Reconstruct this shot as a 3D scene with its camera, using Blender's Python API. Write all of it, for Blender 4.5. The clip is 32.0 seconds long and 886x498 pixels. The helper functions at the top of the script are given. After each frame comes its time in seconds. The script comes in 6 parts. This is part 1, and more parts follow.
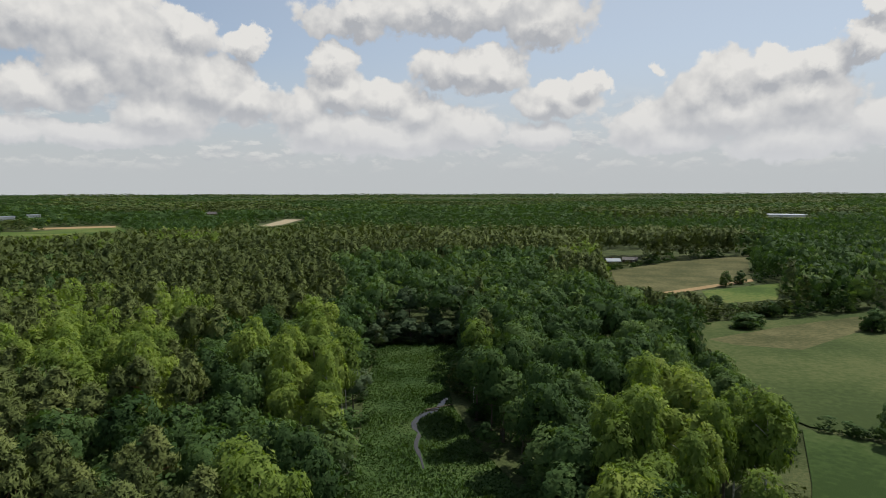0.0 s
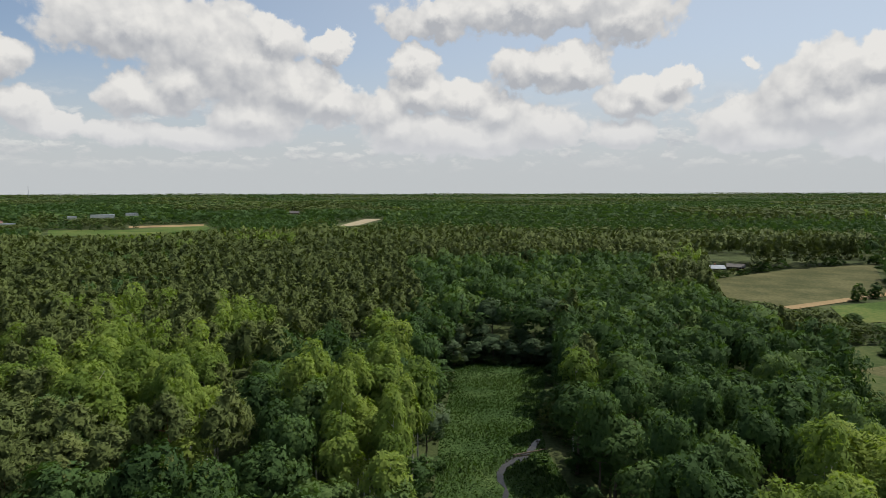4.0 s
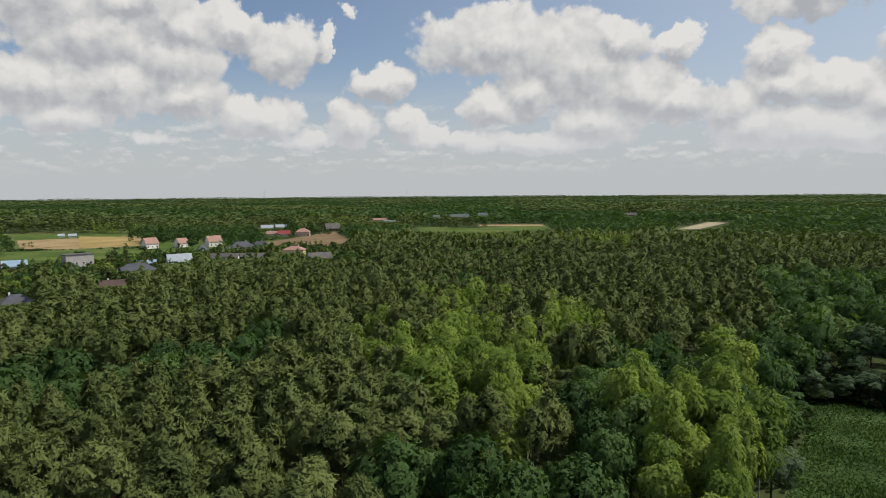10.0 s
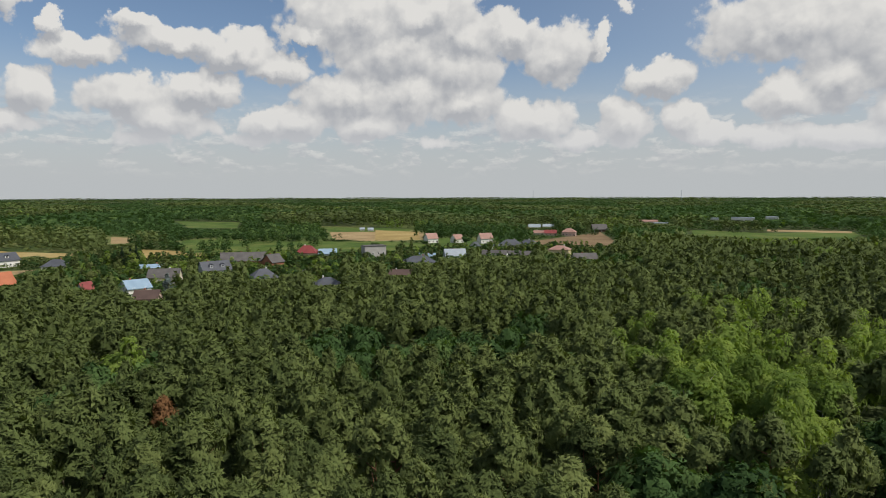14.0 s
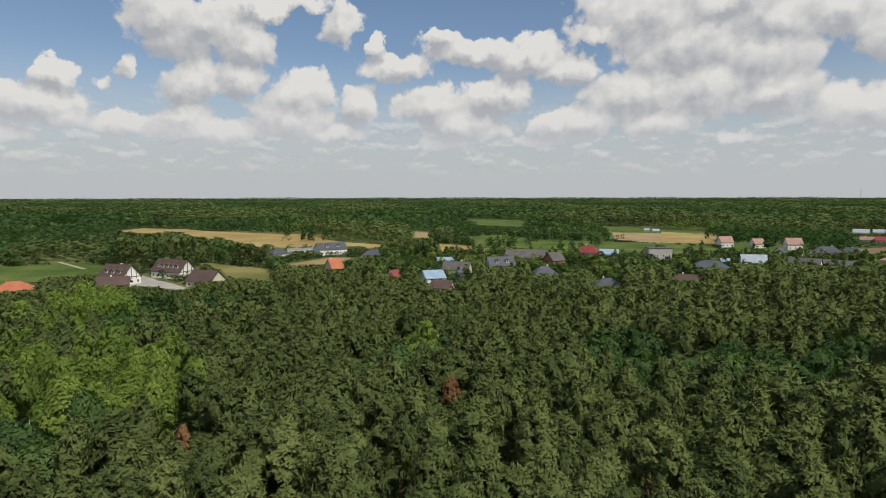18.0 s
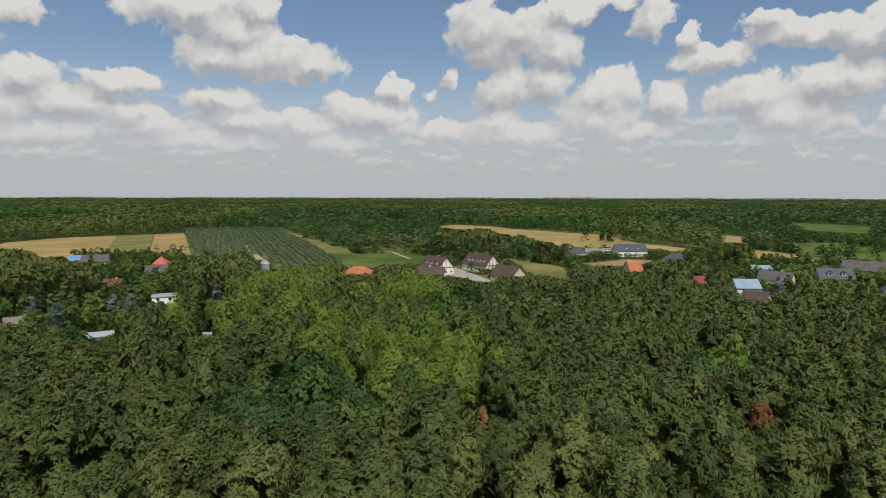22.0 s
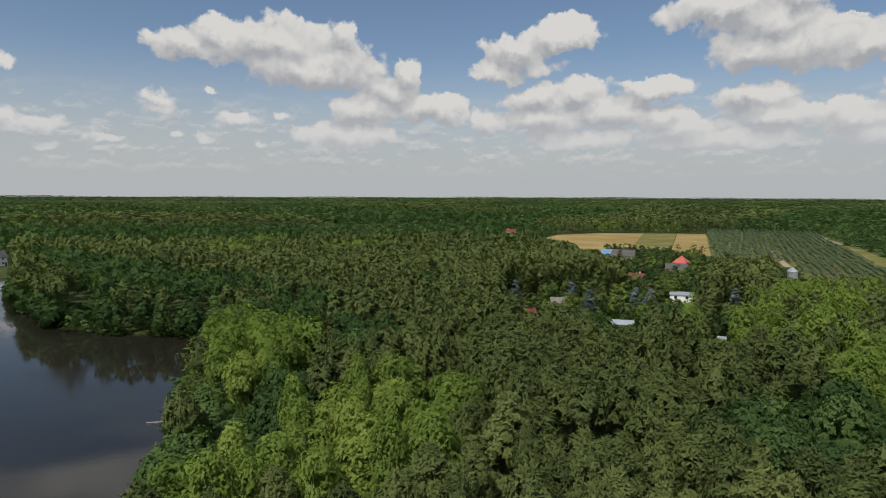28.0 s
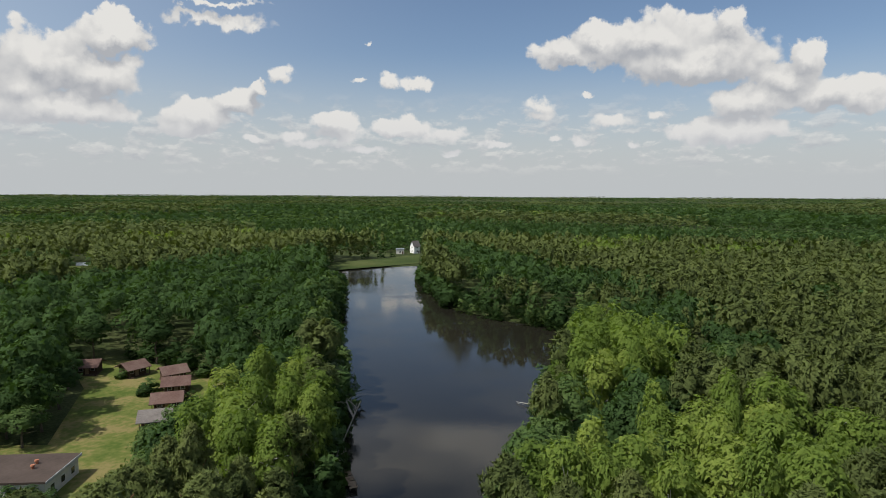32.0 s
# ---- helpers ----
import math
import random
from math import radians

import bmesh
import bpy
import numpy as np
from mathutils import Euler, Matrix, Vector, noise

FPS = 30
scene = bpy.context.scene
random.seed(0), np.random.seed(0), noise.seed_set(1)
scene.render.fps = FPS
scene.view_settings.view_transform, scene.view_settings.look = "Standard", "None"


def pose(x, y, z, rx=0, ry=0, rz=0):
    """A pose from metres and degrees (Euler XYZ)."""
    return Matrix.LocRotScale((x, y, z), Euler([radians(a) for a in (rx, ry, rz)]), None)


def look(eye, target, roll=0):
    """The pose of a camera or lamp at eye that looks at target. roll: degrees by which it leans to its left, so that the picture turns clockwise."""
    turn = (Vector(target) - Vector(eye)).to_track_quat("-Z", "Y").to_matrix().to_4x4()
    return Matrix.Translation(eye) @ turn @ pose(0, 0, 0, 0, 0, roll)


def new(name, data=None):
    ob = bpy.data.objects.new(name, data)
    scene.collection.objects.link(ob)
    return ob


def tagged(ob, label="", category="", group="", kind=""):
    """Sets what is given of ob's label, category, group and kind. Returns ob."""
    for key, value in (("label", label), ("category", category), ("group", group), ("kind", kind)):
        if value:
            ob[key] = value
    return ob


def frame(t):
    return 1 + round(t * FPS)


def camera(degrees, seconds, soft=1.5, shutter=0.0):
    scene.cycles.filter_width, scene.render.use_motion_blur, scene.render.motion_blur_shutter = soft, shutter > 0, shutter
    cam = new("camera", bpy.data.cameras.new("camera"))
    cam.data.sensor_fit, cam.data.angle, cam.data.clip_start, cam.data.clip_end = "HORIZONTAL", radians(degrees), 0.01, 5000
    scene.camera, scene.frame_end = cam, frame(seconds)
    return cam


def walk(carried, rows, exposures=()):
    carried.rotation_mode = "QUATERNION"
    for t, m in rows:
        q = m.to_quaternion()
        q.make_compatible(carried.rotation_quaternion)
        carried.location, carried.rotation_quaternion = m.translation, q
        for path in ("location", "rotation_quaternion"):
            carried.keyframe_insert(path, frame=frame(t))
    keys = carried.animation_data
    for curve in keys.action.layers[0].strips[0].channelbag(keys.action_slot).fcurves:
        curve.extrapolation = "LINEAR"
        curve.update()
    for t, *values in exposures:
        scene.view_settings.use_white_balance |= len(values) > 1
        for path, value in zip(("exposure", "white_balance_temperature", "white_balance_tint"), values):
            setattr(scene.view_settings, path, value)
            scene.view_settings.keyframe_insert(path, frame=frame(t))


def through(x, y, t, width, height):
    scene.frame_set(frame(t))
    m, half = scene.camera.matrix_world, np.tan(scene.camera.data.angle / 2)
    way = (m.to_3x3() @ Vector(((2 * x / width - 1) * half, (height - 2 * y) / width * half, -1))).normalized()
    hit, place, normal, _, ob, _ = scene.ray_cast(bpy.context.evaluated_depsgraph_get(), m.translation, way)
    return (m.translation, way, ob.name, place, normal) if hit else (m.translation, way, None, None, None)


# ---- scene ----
cam = camera(71.05, 32.0, soft=0.9)
PATH = [
    (0, 0.00, 0.00, 45.0, 0.39, -5.31, -0.13),
    (0.5, -0.40, 3.14, 45.0, 0.42, -5.31, -0.13),
    (1, -0.86, 6.66, 45.0, 0.45, -5.34, -0.13),
    (1.5, -1.26, 9.78, 45.0, 0.49, -5.35, -0.12),
    (2, -1.67, 12.98, 45.0, 0.94, -5.37, -0.12),
    (2.5, -2.07, 16.10, 45.0, 2.17, -5.38, -0.14),
    (3.5, -2.59, 20.10, 45.0, 5.70, -5.35, -0.15),
    (4.5, -2.95, 22.90, 45.0, 9.87, -5.32, -0.17),
    (5, -3.13, 24.30, 45.0, 12.44, -5.29, -0.19),
    (5.5, -3.25, 25.20, 45.0, 14.73, -5.24, -0.22),
    (6, -3.33, 25.75, 45.0, 17.40, -5.22, -0.27),
    (7, -3.33, 25.85, 45.0, 22.61, -5.15, -0.38),
    (8, -3.33, 25.85, 45.0, 27.75, -5.12, -0.41),
    (9, -3.33, 25.85, 45.0, 32.89, -5.08, -0.45),
    (10, -3.33, 25.85, 45.0, 38.02, -5.05, -0.43),
    (11, -3.33, 25.85, 45.0, 43.48, -5.01, -0.37),
    (12, -3.33, 25.85, 45.0, 49.53, -4.98, -0.32),
    (13, -3.33, 25.85, 45.0, 55.93, -4.91, -0.19),
    (14, -3.33, 25.85, 45.0, 62.25, -4.91, -0.13),
    (14.5, -3.33, 25.85, 45.0, 65.36, -4.91, -0.09),
    (16.5, -3.33, 25.85, 45.0, 78.13, -4.91, -0.10),
    (17, -3.33, 25.85, 45.0, 81.48, -4.91, -0.10),
    (18, -3.33, 25.85, 45.0, 87.86, -4.91, -0.09),
    (19, -3.33, 25.85, 45.0, 94.34, -4.91, -0.10),
    (20, -3.33, 25.85, 45.0, 101.17, -4.92, -0.02),
    (21, -3.33, 25.85, 45.0, 108.07, -4.89, 0.04),
    (22, -3.33, 25.85, 45.0, 114.98, -4.91, 0.10),
    (23, -3.33, 25.85, 45.0, 122.10, -4.92, 0.05),
    (24, -3.33, 25.85, 45.0, 129.34, -4.91, 0.13),
    (25, -3.33, 25.85, 45.0, 136.64, -4.94, 0.13),
    (25.5, -3.33, 25.85, 45.0, 140.33, -4.95, 0.15),
    (27.5, -3.33, 25.85, 45.0, 156.36, -4.98, 0.23),
    (28, -3.33, 25.85, 45.0, 160.64, -4.99, 0.26),
    (29, -3.33, 25.85, 45.0, 169.38, -5.04, 0.24),
    (30, -3.33, 25.85, 45.0, 178.45, -5.05, 0.20),
    (31, -3.33, 25.85, 45.0, 188.27, -5.06, 0.22),
    (31.5, -3.33, 25.85, 45.0, 192.30, -5.07, 0.21),
    (32, -3.33, 25.85, 45.0, 193.73, -5.08, 0.25),
]
walk(cam, [(t, pose(x, y, z, 90 + pitch, 0, yaw) @ pose(0, 0, 0, 0, 0, roll)) for t, x, y, z, yaw, pitch, roll in PATH],
     [(0, -0.06), (5, 0.0), (9, -0.07), (13, -0.14), (17, -0.13), (20, -0.17), (23, -0.24), (28, -0.26), (30, -0.18), (32, -0.06)])

# ---- sky, clouds and sun ----
SUN_AZ, SUN_EL = 52.0, 54.0          # degrees clockwise from +y, degrees above the horizon

world = bpy.data.worlds.new("sky")
scene.world = world
world.use_nodes = True
wt = world.node_tree
wt.nodes.clear()


def wn(kind):
    return wt.nodes.new(kind)


def wmath(op, a, b=None, c=None, clamp=False):
    n = wt.nodes.new("ShaderNodeMath")
    n.operation, n.use_clamp = op, clamp
    for socket, v in zip(n.inputs, (a, b, c)):
        if v is None:
            continue
        if isinstance(v, (int, float)):
            socket.default_value = v
        else:
            wt.links.new(v, socket)
    return n.outputs[0]


# Heaps of cumulus: bearing (degrees to the left of +y), height over the horizon, half width and half height, all in degrees.
PUFFS = []
PUFFS += [(-0.5, 15.7, 12.4, 2.3), (8.6, 15.1, 4.0, 2.0), (-8.5, 14.6, 4.4, 2.3), (-4.5, 16.5, 8.0, 2.7), (-2.0, 10.7, 5.1, 2.2), (0.8, 10.5, 2.6, 2.2), (-4.8, 10.7, 2.8, 2.0), (-10.1, 8.1, 3.7, 1.8), (-8.6, 7.7, 2.3, 1.2), (-12.5, 9.3, 1.7, 1.0), (-18.2, 9.9, 0.8, 0.5), (-23.9, 9.1, 3.2, 2.5), (-21.8, 7.9, 3.3, 2.1), (-27.2, 9.3, 2.4, 1.7), (-29.6, 7.4, 4.2, 2.6), (-24.5, 6.4, 7.6, 2.5), (-17.4, 5.5, 3.3, 2.2), (-30.3, 9.8, 2.6, 1.3), (-33.1, 11.1, 2.1, 1.4), (-33.6, 13.0, 1.0, 1.0)]
PUFFS += [(-19.3, 4.3, 4.1, 1.4), (-28.6, 3.9, 5.5, 1.6), (-34.1, 5.3, 2.1, 1.7), (10.1, 11.1, 2.5, 1.7), (9.7, 8.9, 3.0, 1.9), (5.7, 8.3, 3.0, 1.7), (11.7, 5.2, 3.5, 2.0), (7.7, 5.0, 4.6, 2.0), (2.6, 7.1, 2.6, 2.0), (-1.2, 5.6, 4.1, 2.0), (4.7, 4.6, 6.1, 1.5), (-8.6, 5.0, 3.0, 1.5)]
PUFFS += [(33.8, 13.4, 7.0, 3.1), (28.6, 12.3, 5.9, 3.7), (25.1, 10.5, 5.5, 3.8), (22.6, 13.0, 3.0, 2.3), (17.5, 12.3, 1.8, 1.4), (33.5, 7.9, 3.1, 1.9), (30.1, 9.0, 2.9, 2.4), (20.6, 9.1, 4.1, 2.9), (17.5, 7.7, 3.6, 2.0), (24.2, 6.1, 4.6, 2.0), (12.9, 7.1, 2.6, 2.0), (35.0, 4.8, 2.8, 1.0), (28.7, 4.6, 5.9, 1.2)]
PUFFS += [(52.1, 12.3, 3.4, 2.7), (48.3, 12.8, 1.0, 1.8), (45.9, 15.6, 1.0, 0.7), (54.1, 6.5, 4.0, 1.9), (46.1, 6.5, 2.4, 2.4), (43.1, 9.9, 3.2, 1.7), (41.2, 6.3, 2.0, 1.7), (39.7, 5.3, 2.5, 1.0), (50.0, 4.7, 2.4, 1.0)]
PUFFS += [(84.5, 12.6, 5.1, 1.5), (80.8, 12.2, 4.6, 1.7), (76.6, 11.0, 3.1, 1.4), (87.8, 13.8, 2.2, 1.2), (70.0, 15.2, 6.7, 2.7), (64.1, 15.9, 5.4, 2.3), (67.1, 12.6, 5.9, 2.8), (60.1, 14.2, 4.5, 2.3), (60.7, 10.9, 4.1, 2.9), (56.1, 14.2, 3.0, 2.3), (88.8, 7.8, 3.3, 2.1), (83.5, 8.7, 3.2, 1.5), (86.3, 6.5, 4.2, 1.7), (90.1, 11.2, 0.7, 0.8), (81.8, 9.5, 2.5, 1.5), (75.4, 6.4, 3.4, 1.7), (78.1, 6.3, 2.2, 1.4), (69.2, 6.3, 3.4, 1.7), (65.2, 8.9, 3.0, 2.4), (60.2, 8.4, 3.6, 2.2)]
PUFFS += [(54.0, 6.7, 4.1, 1.8), (52.0, 12.3, 3.5, 2.4), (62.8, 4.9, 2.0, 0.8), (70.1, 8.7, 5.8, 2.4), (73.8, 13.6, 2.8, 0.9), (87.5, 4.8, 3.4, 0.8), (79.4, 4.9, 2.6, 0.7)]
PUFFS += [(126.7, 11.1, 3.1, 1.4), (128.2, 9.9, 2.1, 0.8), (127.8, 13.6, 0.9, 0.4), (108.0, 13.9, 5.7, 2.7), (111.7, 14.5, 3.2, 2.7), (104.6, 13.1, 2.7, 2.1), (97.0, 14.7, 2.0, 2.1), (103.5, 16.1, 5.4, 1.1), (109.5, 9.6, 2.9, 2.1), (105.6, 10.0, 2.2, 1.9), (119.4, 9.5, 1.5, 1.1), (116.0, 8.8, 1.0, 0.7), (114.4, 10.3, 1.1, 1.4), (123.9, 8.1, 1.7, 1.3), (121.5, 7.1, 3.7, 1.3), (127.3, 5.9, 2.5, 1.3), (115.2, 5.8, 2.2, 1.2), (119.1, 6.1, 2.1, 0.9), (100.6, 8.9, 3.0, 2.0), (101.2, 6.9, 4.1, 2.2)]
PUFFS += [(110.1, 6.7, 2.9, 1.2), (108.6, 5.6, 5.8, 1.2), (97.6, 5.5, 3.1, 0.9), (95.5, 8.0, 2.1, 2.0), (124.8, 4.8, 4.2, 0.9), (93.5, 13.3, 1.0, 0.9), (92.0, 11.4, 3.1, 1.4)]
PUFFS += [(154.1, 12.7, 3.3, 1.6), (149.9, 13.9, 3.6, 1.2), (155.6, 11.1, 2.8, 1.0), (151.5, 11.6, 2.3, 0.8), (136.2, 15.1, 5.7, 1.8), (133.4, 13.9, 4.4, 2.1), (131.4, 15.9, 2.2, 1.6), (130.4, 11.7, 6.5, 2.1), (134.9, 11.6, 2.9, 1.6), (126.4, 11.3, 3.0, 1.2), (142.0, 9.3, 3.6, 1.0), (152.0, 8.6, 3.5, 1.5), (148.5, 8.9, 2.5, 1.5), (151.7, 6.7, 3.9, 1.3), (145.6, 7.3, 3.9, 1.6), (156.5, 6.5, 1.7, 1.2), (141.1, 7.0, 2.8, 0.9), (134.4, 8.2, 3.4, 1.2), (132.5, 6.6, 4.0, 1.2), (122.8, 7.5, 3.1, 1.7)]
PUFFS += [(120.3, 7.0, 3.6, 1.5), (127.5, 6.2, 3.6, 1.3), (119.2, 9.4, 1.3, 1.0), (139.8, 5.9, 3.7, 1.0), (147.8, 4.9, 5.0, 0.9), (136.5, 4.8, 6.3, 1.0), (125.4, 4.9, 4.1, 0.8)]
PUFFS += [(176.3, 12.9, 7.1, 2.3), (182.7, 12.4, 3.5, 1.5), (169.5, 13.5, 1.7, 1.9), (180.0, 13.7, 2.3, 1.3), (172.0, 11.0, 6.4, 1.9), (164.0, 11.0, 1.4, 1.7), (165.5, 9.3, 3.0, 1.5), (167.5, 7.6, 3.5, 1.5), (162.4, 7.9, 3.1, 1.5), (160.4, 7.6, 2.1, 1.5), (185.0, 7.8, 1.7, 0.8), (185.4, 7.1, 1.5, 0.5), (181.0, 8.8, 0.7, 0.3), (195.5, 9.4, 0.5, 0.5), (193.7, 5.4, 2.2, 0.6), (195.3, 5.7, 0.7, 0.6), (178.8, 6.4, 2.6, 0.7), (175.0, 6.9, 1.2, 0.6), (171.6, 5.5, 3.0, 0.7), (176.9, 4.4, 0.9, 0.5)]
PUFFS += [(188.8, 4.5, 2.0, 0.4), (193.1, 3.6, 1.1, 0.3), (181.6, 4.7, 1.1, 0.5), (169.1, 5.3, 5.0, 1.2), (183.8, 4.9, 0.9, 0.4)]
PUFFS += [(225.9, 10.0, 3.7, 2.3), (222.9, 9.3, 3.9, 2.1), (227.4, 8.4, 2.1, 2.3), (220.8, 12.5, 3.2, 1.5), (223.9, 11.7, 2.3, 0.8), (225.3, 6.5, 5.6, 1.3), (228.2, 5.9, 2.1, 0.8), (213.9, 14.0, 4.5, 0.7), (213.9, 15.4, 4.9, 0.4), (216.1, 14.2, 1.7, 0.5), (208.0, 9.8, 1.2, 0.8), (215.0, 6.5, 3.3, 1.4), (211.8, 7.6, 2.3, 1.2), (209.9, 8.6, 0.7, 0.9), (216.0, 5.5, 2.6, 0.9), (203.4, 6.4, 1.9, 0.9), (203.2, 5.4, 3.0, 0.7), (197.6, 5.9, 2.8, 0.9), (196.8, 6.7, 1.3, 0.5), (193.2, 5.4, 2.0, 0.7)]
PUFFS += [(198.8, 10.0, 1.0, 0.7), (196.3, 9.5, 1.5, 0.6), (200.6, 13.1, 0.5, 0.4), (201.6, 10.0, 0.8, 0.3), (207.4, 5.1, 1.5, 0.6), (200.7, 4.0, 2.0, 0.4), (192.9, 3.9, 1.3, 0.4), (205.2, 4.4, 2.5, 0.4), (210.7, 4.7, 0.9, 0.3)]


sky = wn("ShaderNodeTexSky")
sky.sky_type, sky.sun_disc = "NISHITA", False
sky.sun_elevation, sky.sun_rotation = radians(SUN_EL), radians(SUN_AZ)
sky.air_density, sky.dust_density, sky.ozone_density, sky.altitude = 1.0, 0.6, 1.0, 100


def wvec(op, a, b=None, c=None):
    n = wt.nodes.new("ShaderNodeVectorMath")
    n.operation = op
    for socket, v in zip(n.inputs, (a, b, c)):
        if v is None:
            continue
        if isinstance(v, tuple):
            socket.default_value = v
        else:
            wt.links.new(v, socket)
    return n.outputs["Value"] if op == "LENGTH" else n.outputs[0]


def wnoise(vec, scale, detail, rough=0.55):
    n = wn("ShaderNodeTexNoise")
    n.inputs["Scale"].default_value, n.inputs["Detail"].default_value, n.inputs["Roughness"].default_value = scale, detail, rough
    wt.links.new(vec, n.inputs["Vector"])
    return n


def wmix(fac, a, b):
    n = wn("ShaderNodeMix")
    n.data_type = "RGBA"
    for s, v in ((n.inputs[0], fac), (n.inputs[6], a), (n.inputs[7], b)):
        if isinstance(v, tuple):
            s.default_value = (*v, 1.0)
        else:
            wt.links.new(v, s)
    return n.outputs[2]


def wramp(v, lo, hi):
    n = wn("ShaderNodeMapRange")
    n.interpolation_type = "SMOOTHSTEP"
    n.inputs["From Min"].default_value, n.inputs["From Max"].default_value = lo, hi
    wt.links.new(v, n.inputs["Value"])
    return n.outputs[0]


coord = wn("ShaderNodeTexCoord").outputs["Generated"]
split = wn("ShaderNodeSeparateXYZ")
wt.links.new(coord, split.inputs[0])
az_raw = wmath("MULTIPLY", wmath("ARCTAN2", wmath("MULTIPLY", split.outputs[0], -1.0), split.outputs[1]), 180 / math.pi)
AZ = wmath("SUBTRACT", wmath("FLOORED_MODULO", wmath("ADD", az_raw, 90.0), 360.0), 90.0)
EL = wmath("MULTIPLY", wmath("ARCSINE", split.outputs[2]), 180 / math.pi)
flat = wn("ShaderNodeCombineXYZ")
wt.links.new(AZ, flat.inputs[0])
wt.links.new(EL, flat.inputs[1])
# cauliflower edges: the bearings are shifted by noise, more so high up where the heaps are near
sway = wvec("SUBTRACT", wnoise(coord, 17.0, 5.0, 0.6).outputs["Color"], (0.5, 0.5, 0.5))
grow = wmath("ADD", wmath("MULTIPLY", EL, 0.30), 0.8)
grown = wn("ShaderNodeCombineXYZ")
for i in (0, 1):
    wt.links.new(grow, grown.inputs[i])
UV = wvec("MULTIPLY_ADD", sway, grown.outputs[0], flat.outputs[0])
TOWARDS = (-0.35, 1.15, 0.0)          # a step towards the sun, in degrees
UV_LIT = wvec("ADD", UV, TOWARDS)


def billows(vec, scale):
    """Round heads like those of a cauliflower, at two sizes, 0 to 1."""
    total = None
    for k, share in ((1.0, 0.65), (2.3, 0.35)):
        n = wn("ShaderNodeTexVoronoi")
        n.feature, n.inputs["Scale"].default_value = "SMOOTH_F1", scale * k
        n.inputs["Smoothness"].default_value = 0.25
        wt.links.new(vec, n.inputs["Vector"])
        heads = wmath("MULTIPLY", wmath("SUBTRACT", 1.0, n.outputs["Distance"]), share)
        total = heads if total is None else wmath("ADD", total, heads)
    return total


def rough(vec, detail):
    return wmath("ADD", wmath("MULTIPLY", wnoise(vec, 30.0, detail, 0.58).outputs["Fac"], 0.55), wmath("MULTIPLY", wmath("SUBTRACT", billows(vec, 34.0), 0.08), 0.45))


curl = wvec("MULTIPLY_ADD", sway, (0.018, 0.018, 0.018), coord)
curl_up = wvec("ADD", curl, (0.006, 0.005, 0.016))
LUMPS = rough(curl, 7.0)
SOFT = rough(curl, 3.0)
SOFT_LIT = rough(curl_up, 3.0)
blue = wvec("MULTIPLY", sky.outputs[0], (0.096, 0.098, 0.102))
haze = wramp(EL, 13.0, 0.5)
sunward = wn("ShaderNodeVectorMath")
sunward.operation = "DOT_PRODUCT"
sunward.inputs[1].default_value = (math.sin(radians(SUN_AZ)), math.cos(radians(SUN_AZ)), 0.0)
wt.links.new(coord, sunward.inputs[0])
blue = wmix(wmath("MULTIPLY", wramp(sunward.outputs["Value"], -0.5, 0.9), 0.62), blue, (0.62, 0.68, 0.74))
CLEAR = wmix(haze, blue, (0.525, 0.55, 0.565))
# rows of small flat-based heaps low over the horizon
ROW = wvec("MULTIPLY_ADD", sway, (0.9, 0.5, 0.0), wvec("MULTIPLY", flat.outputs[0], (0.34, 0.75, 1.0)))
STREAKS = wnoise(ROW, 1.0, 5.0, 0.6).outputs["Fac"]
STREAKS_LIT = wnoise(wvec("ADD", ROW, (0.0, 0.28, 0.0)), 1.0, 3.0, 0.6).outputs["Fac"]
low = wmath("MULTIPLY", wramp(STREAKS, 0.47, 0.60), wmath("MULTIPLY", wramp(EL, 1.2, 3.5), wramp(EL, 9.5, 5.5)))
low_tone = wmix(wmath("ADD", wmath("MULTIPLY", wmath("SUBTRACT", STREAKS, STREAKS_LIT), 4.0), 0.45, clamp=True), (0.47, 0.48, 0.52), (0.80, 0.79, 0.76))
CLEAR = wmix(wmath("MULTIPLY", low, 0.5), CLEAR, low_tone)


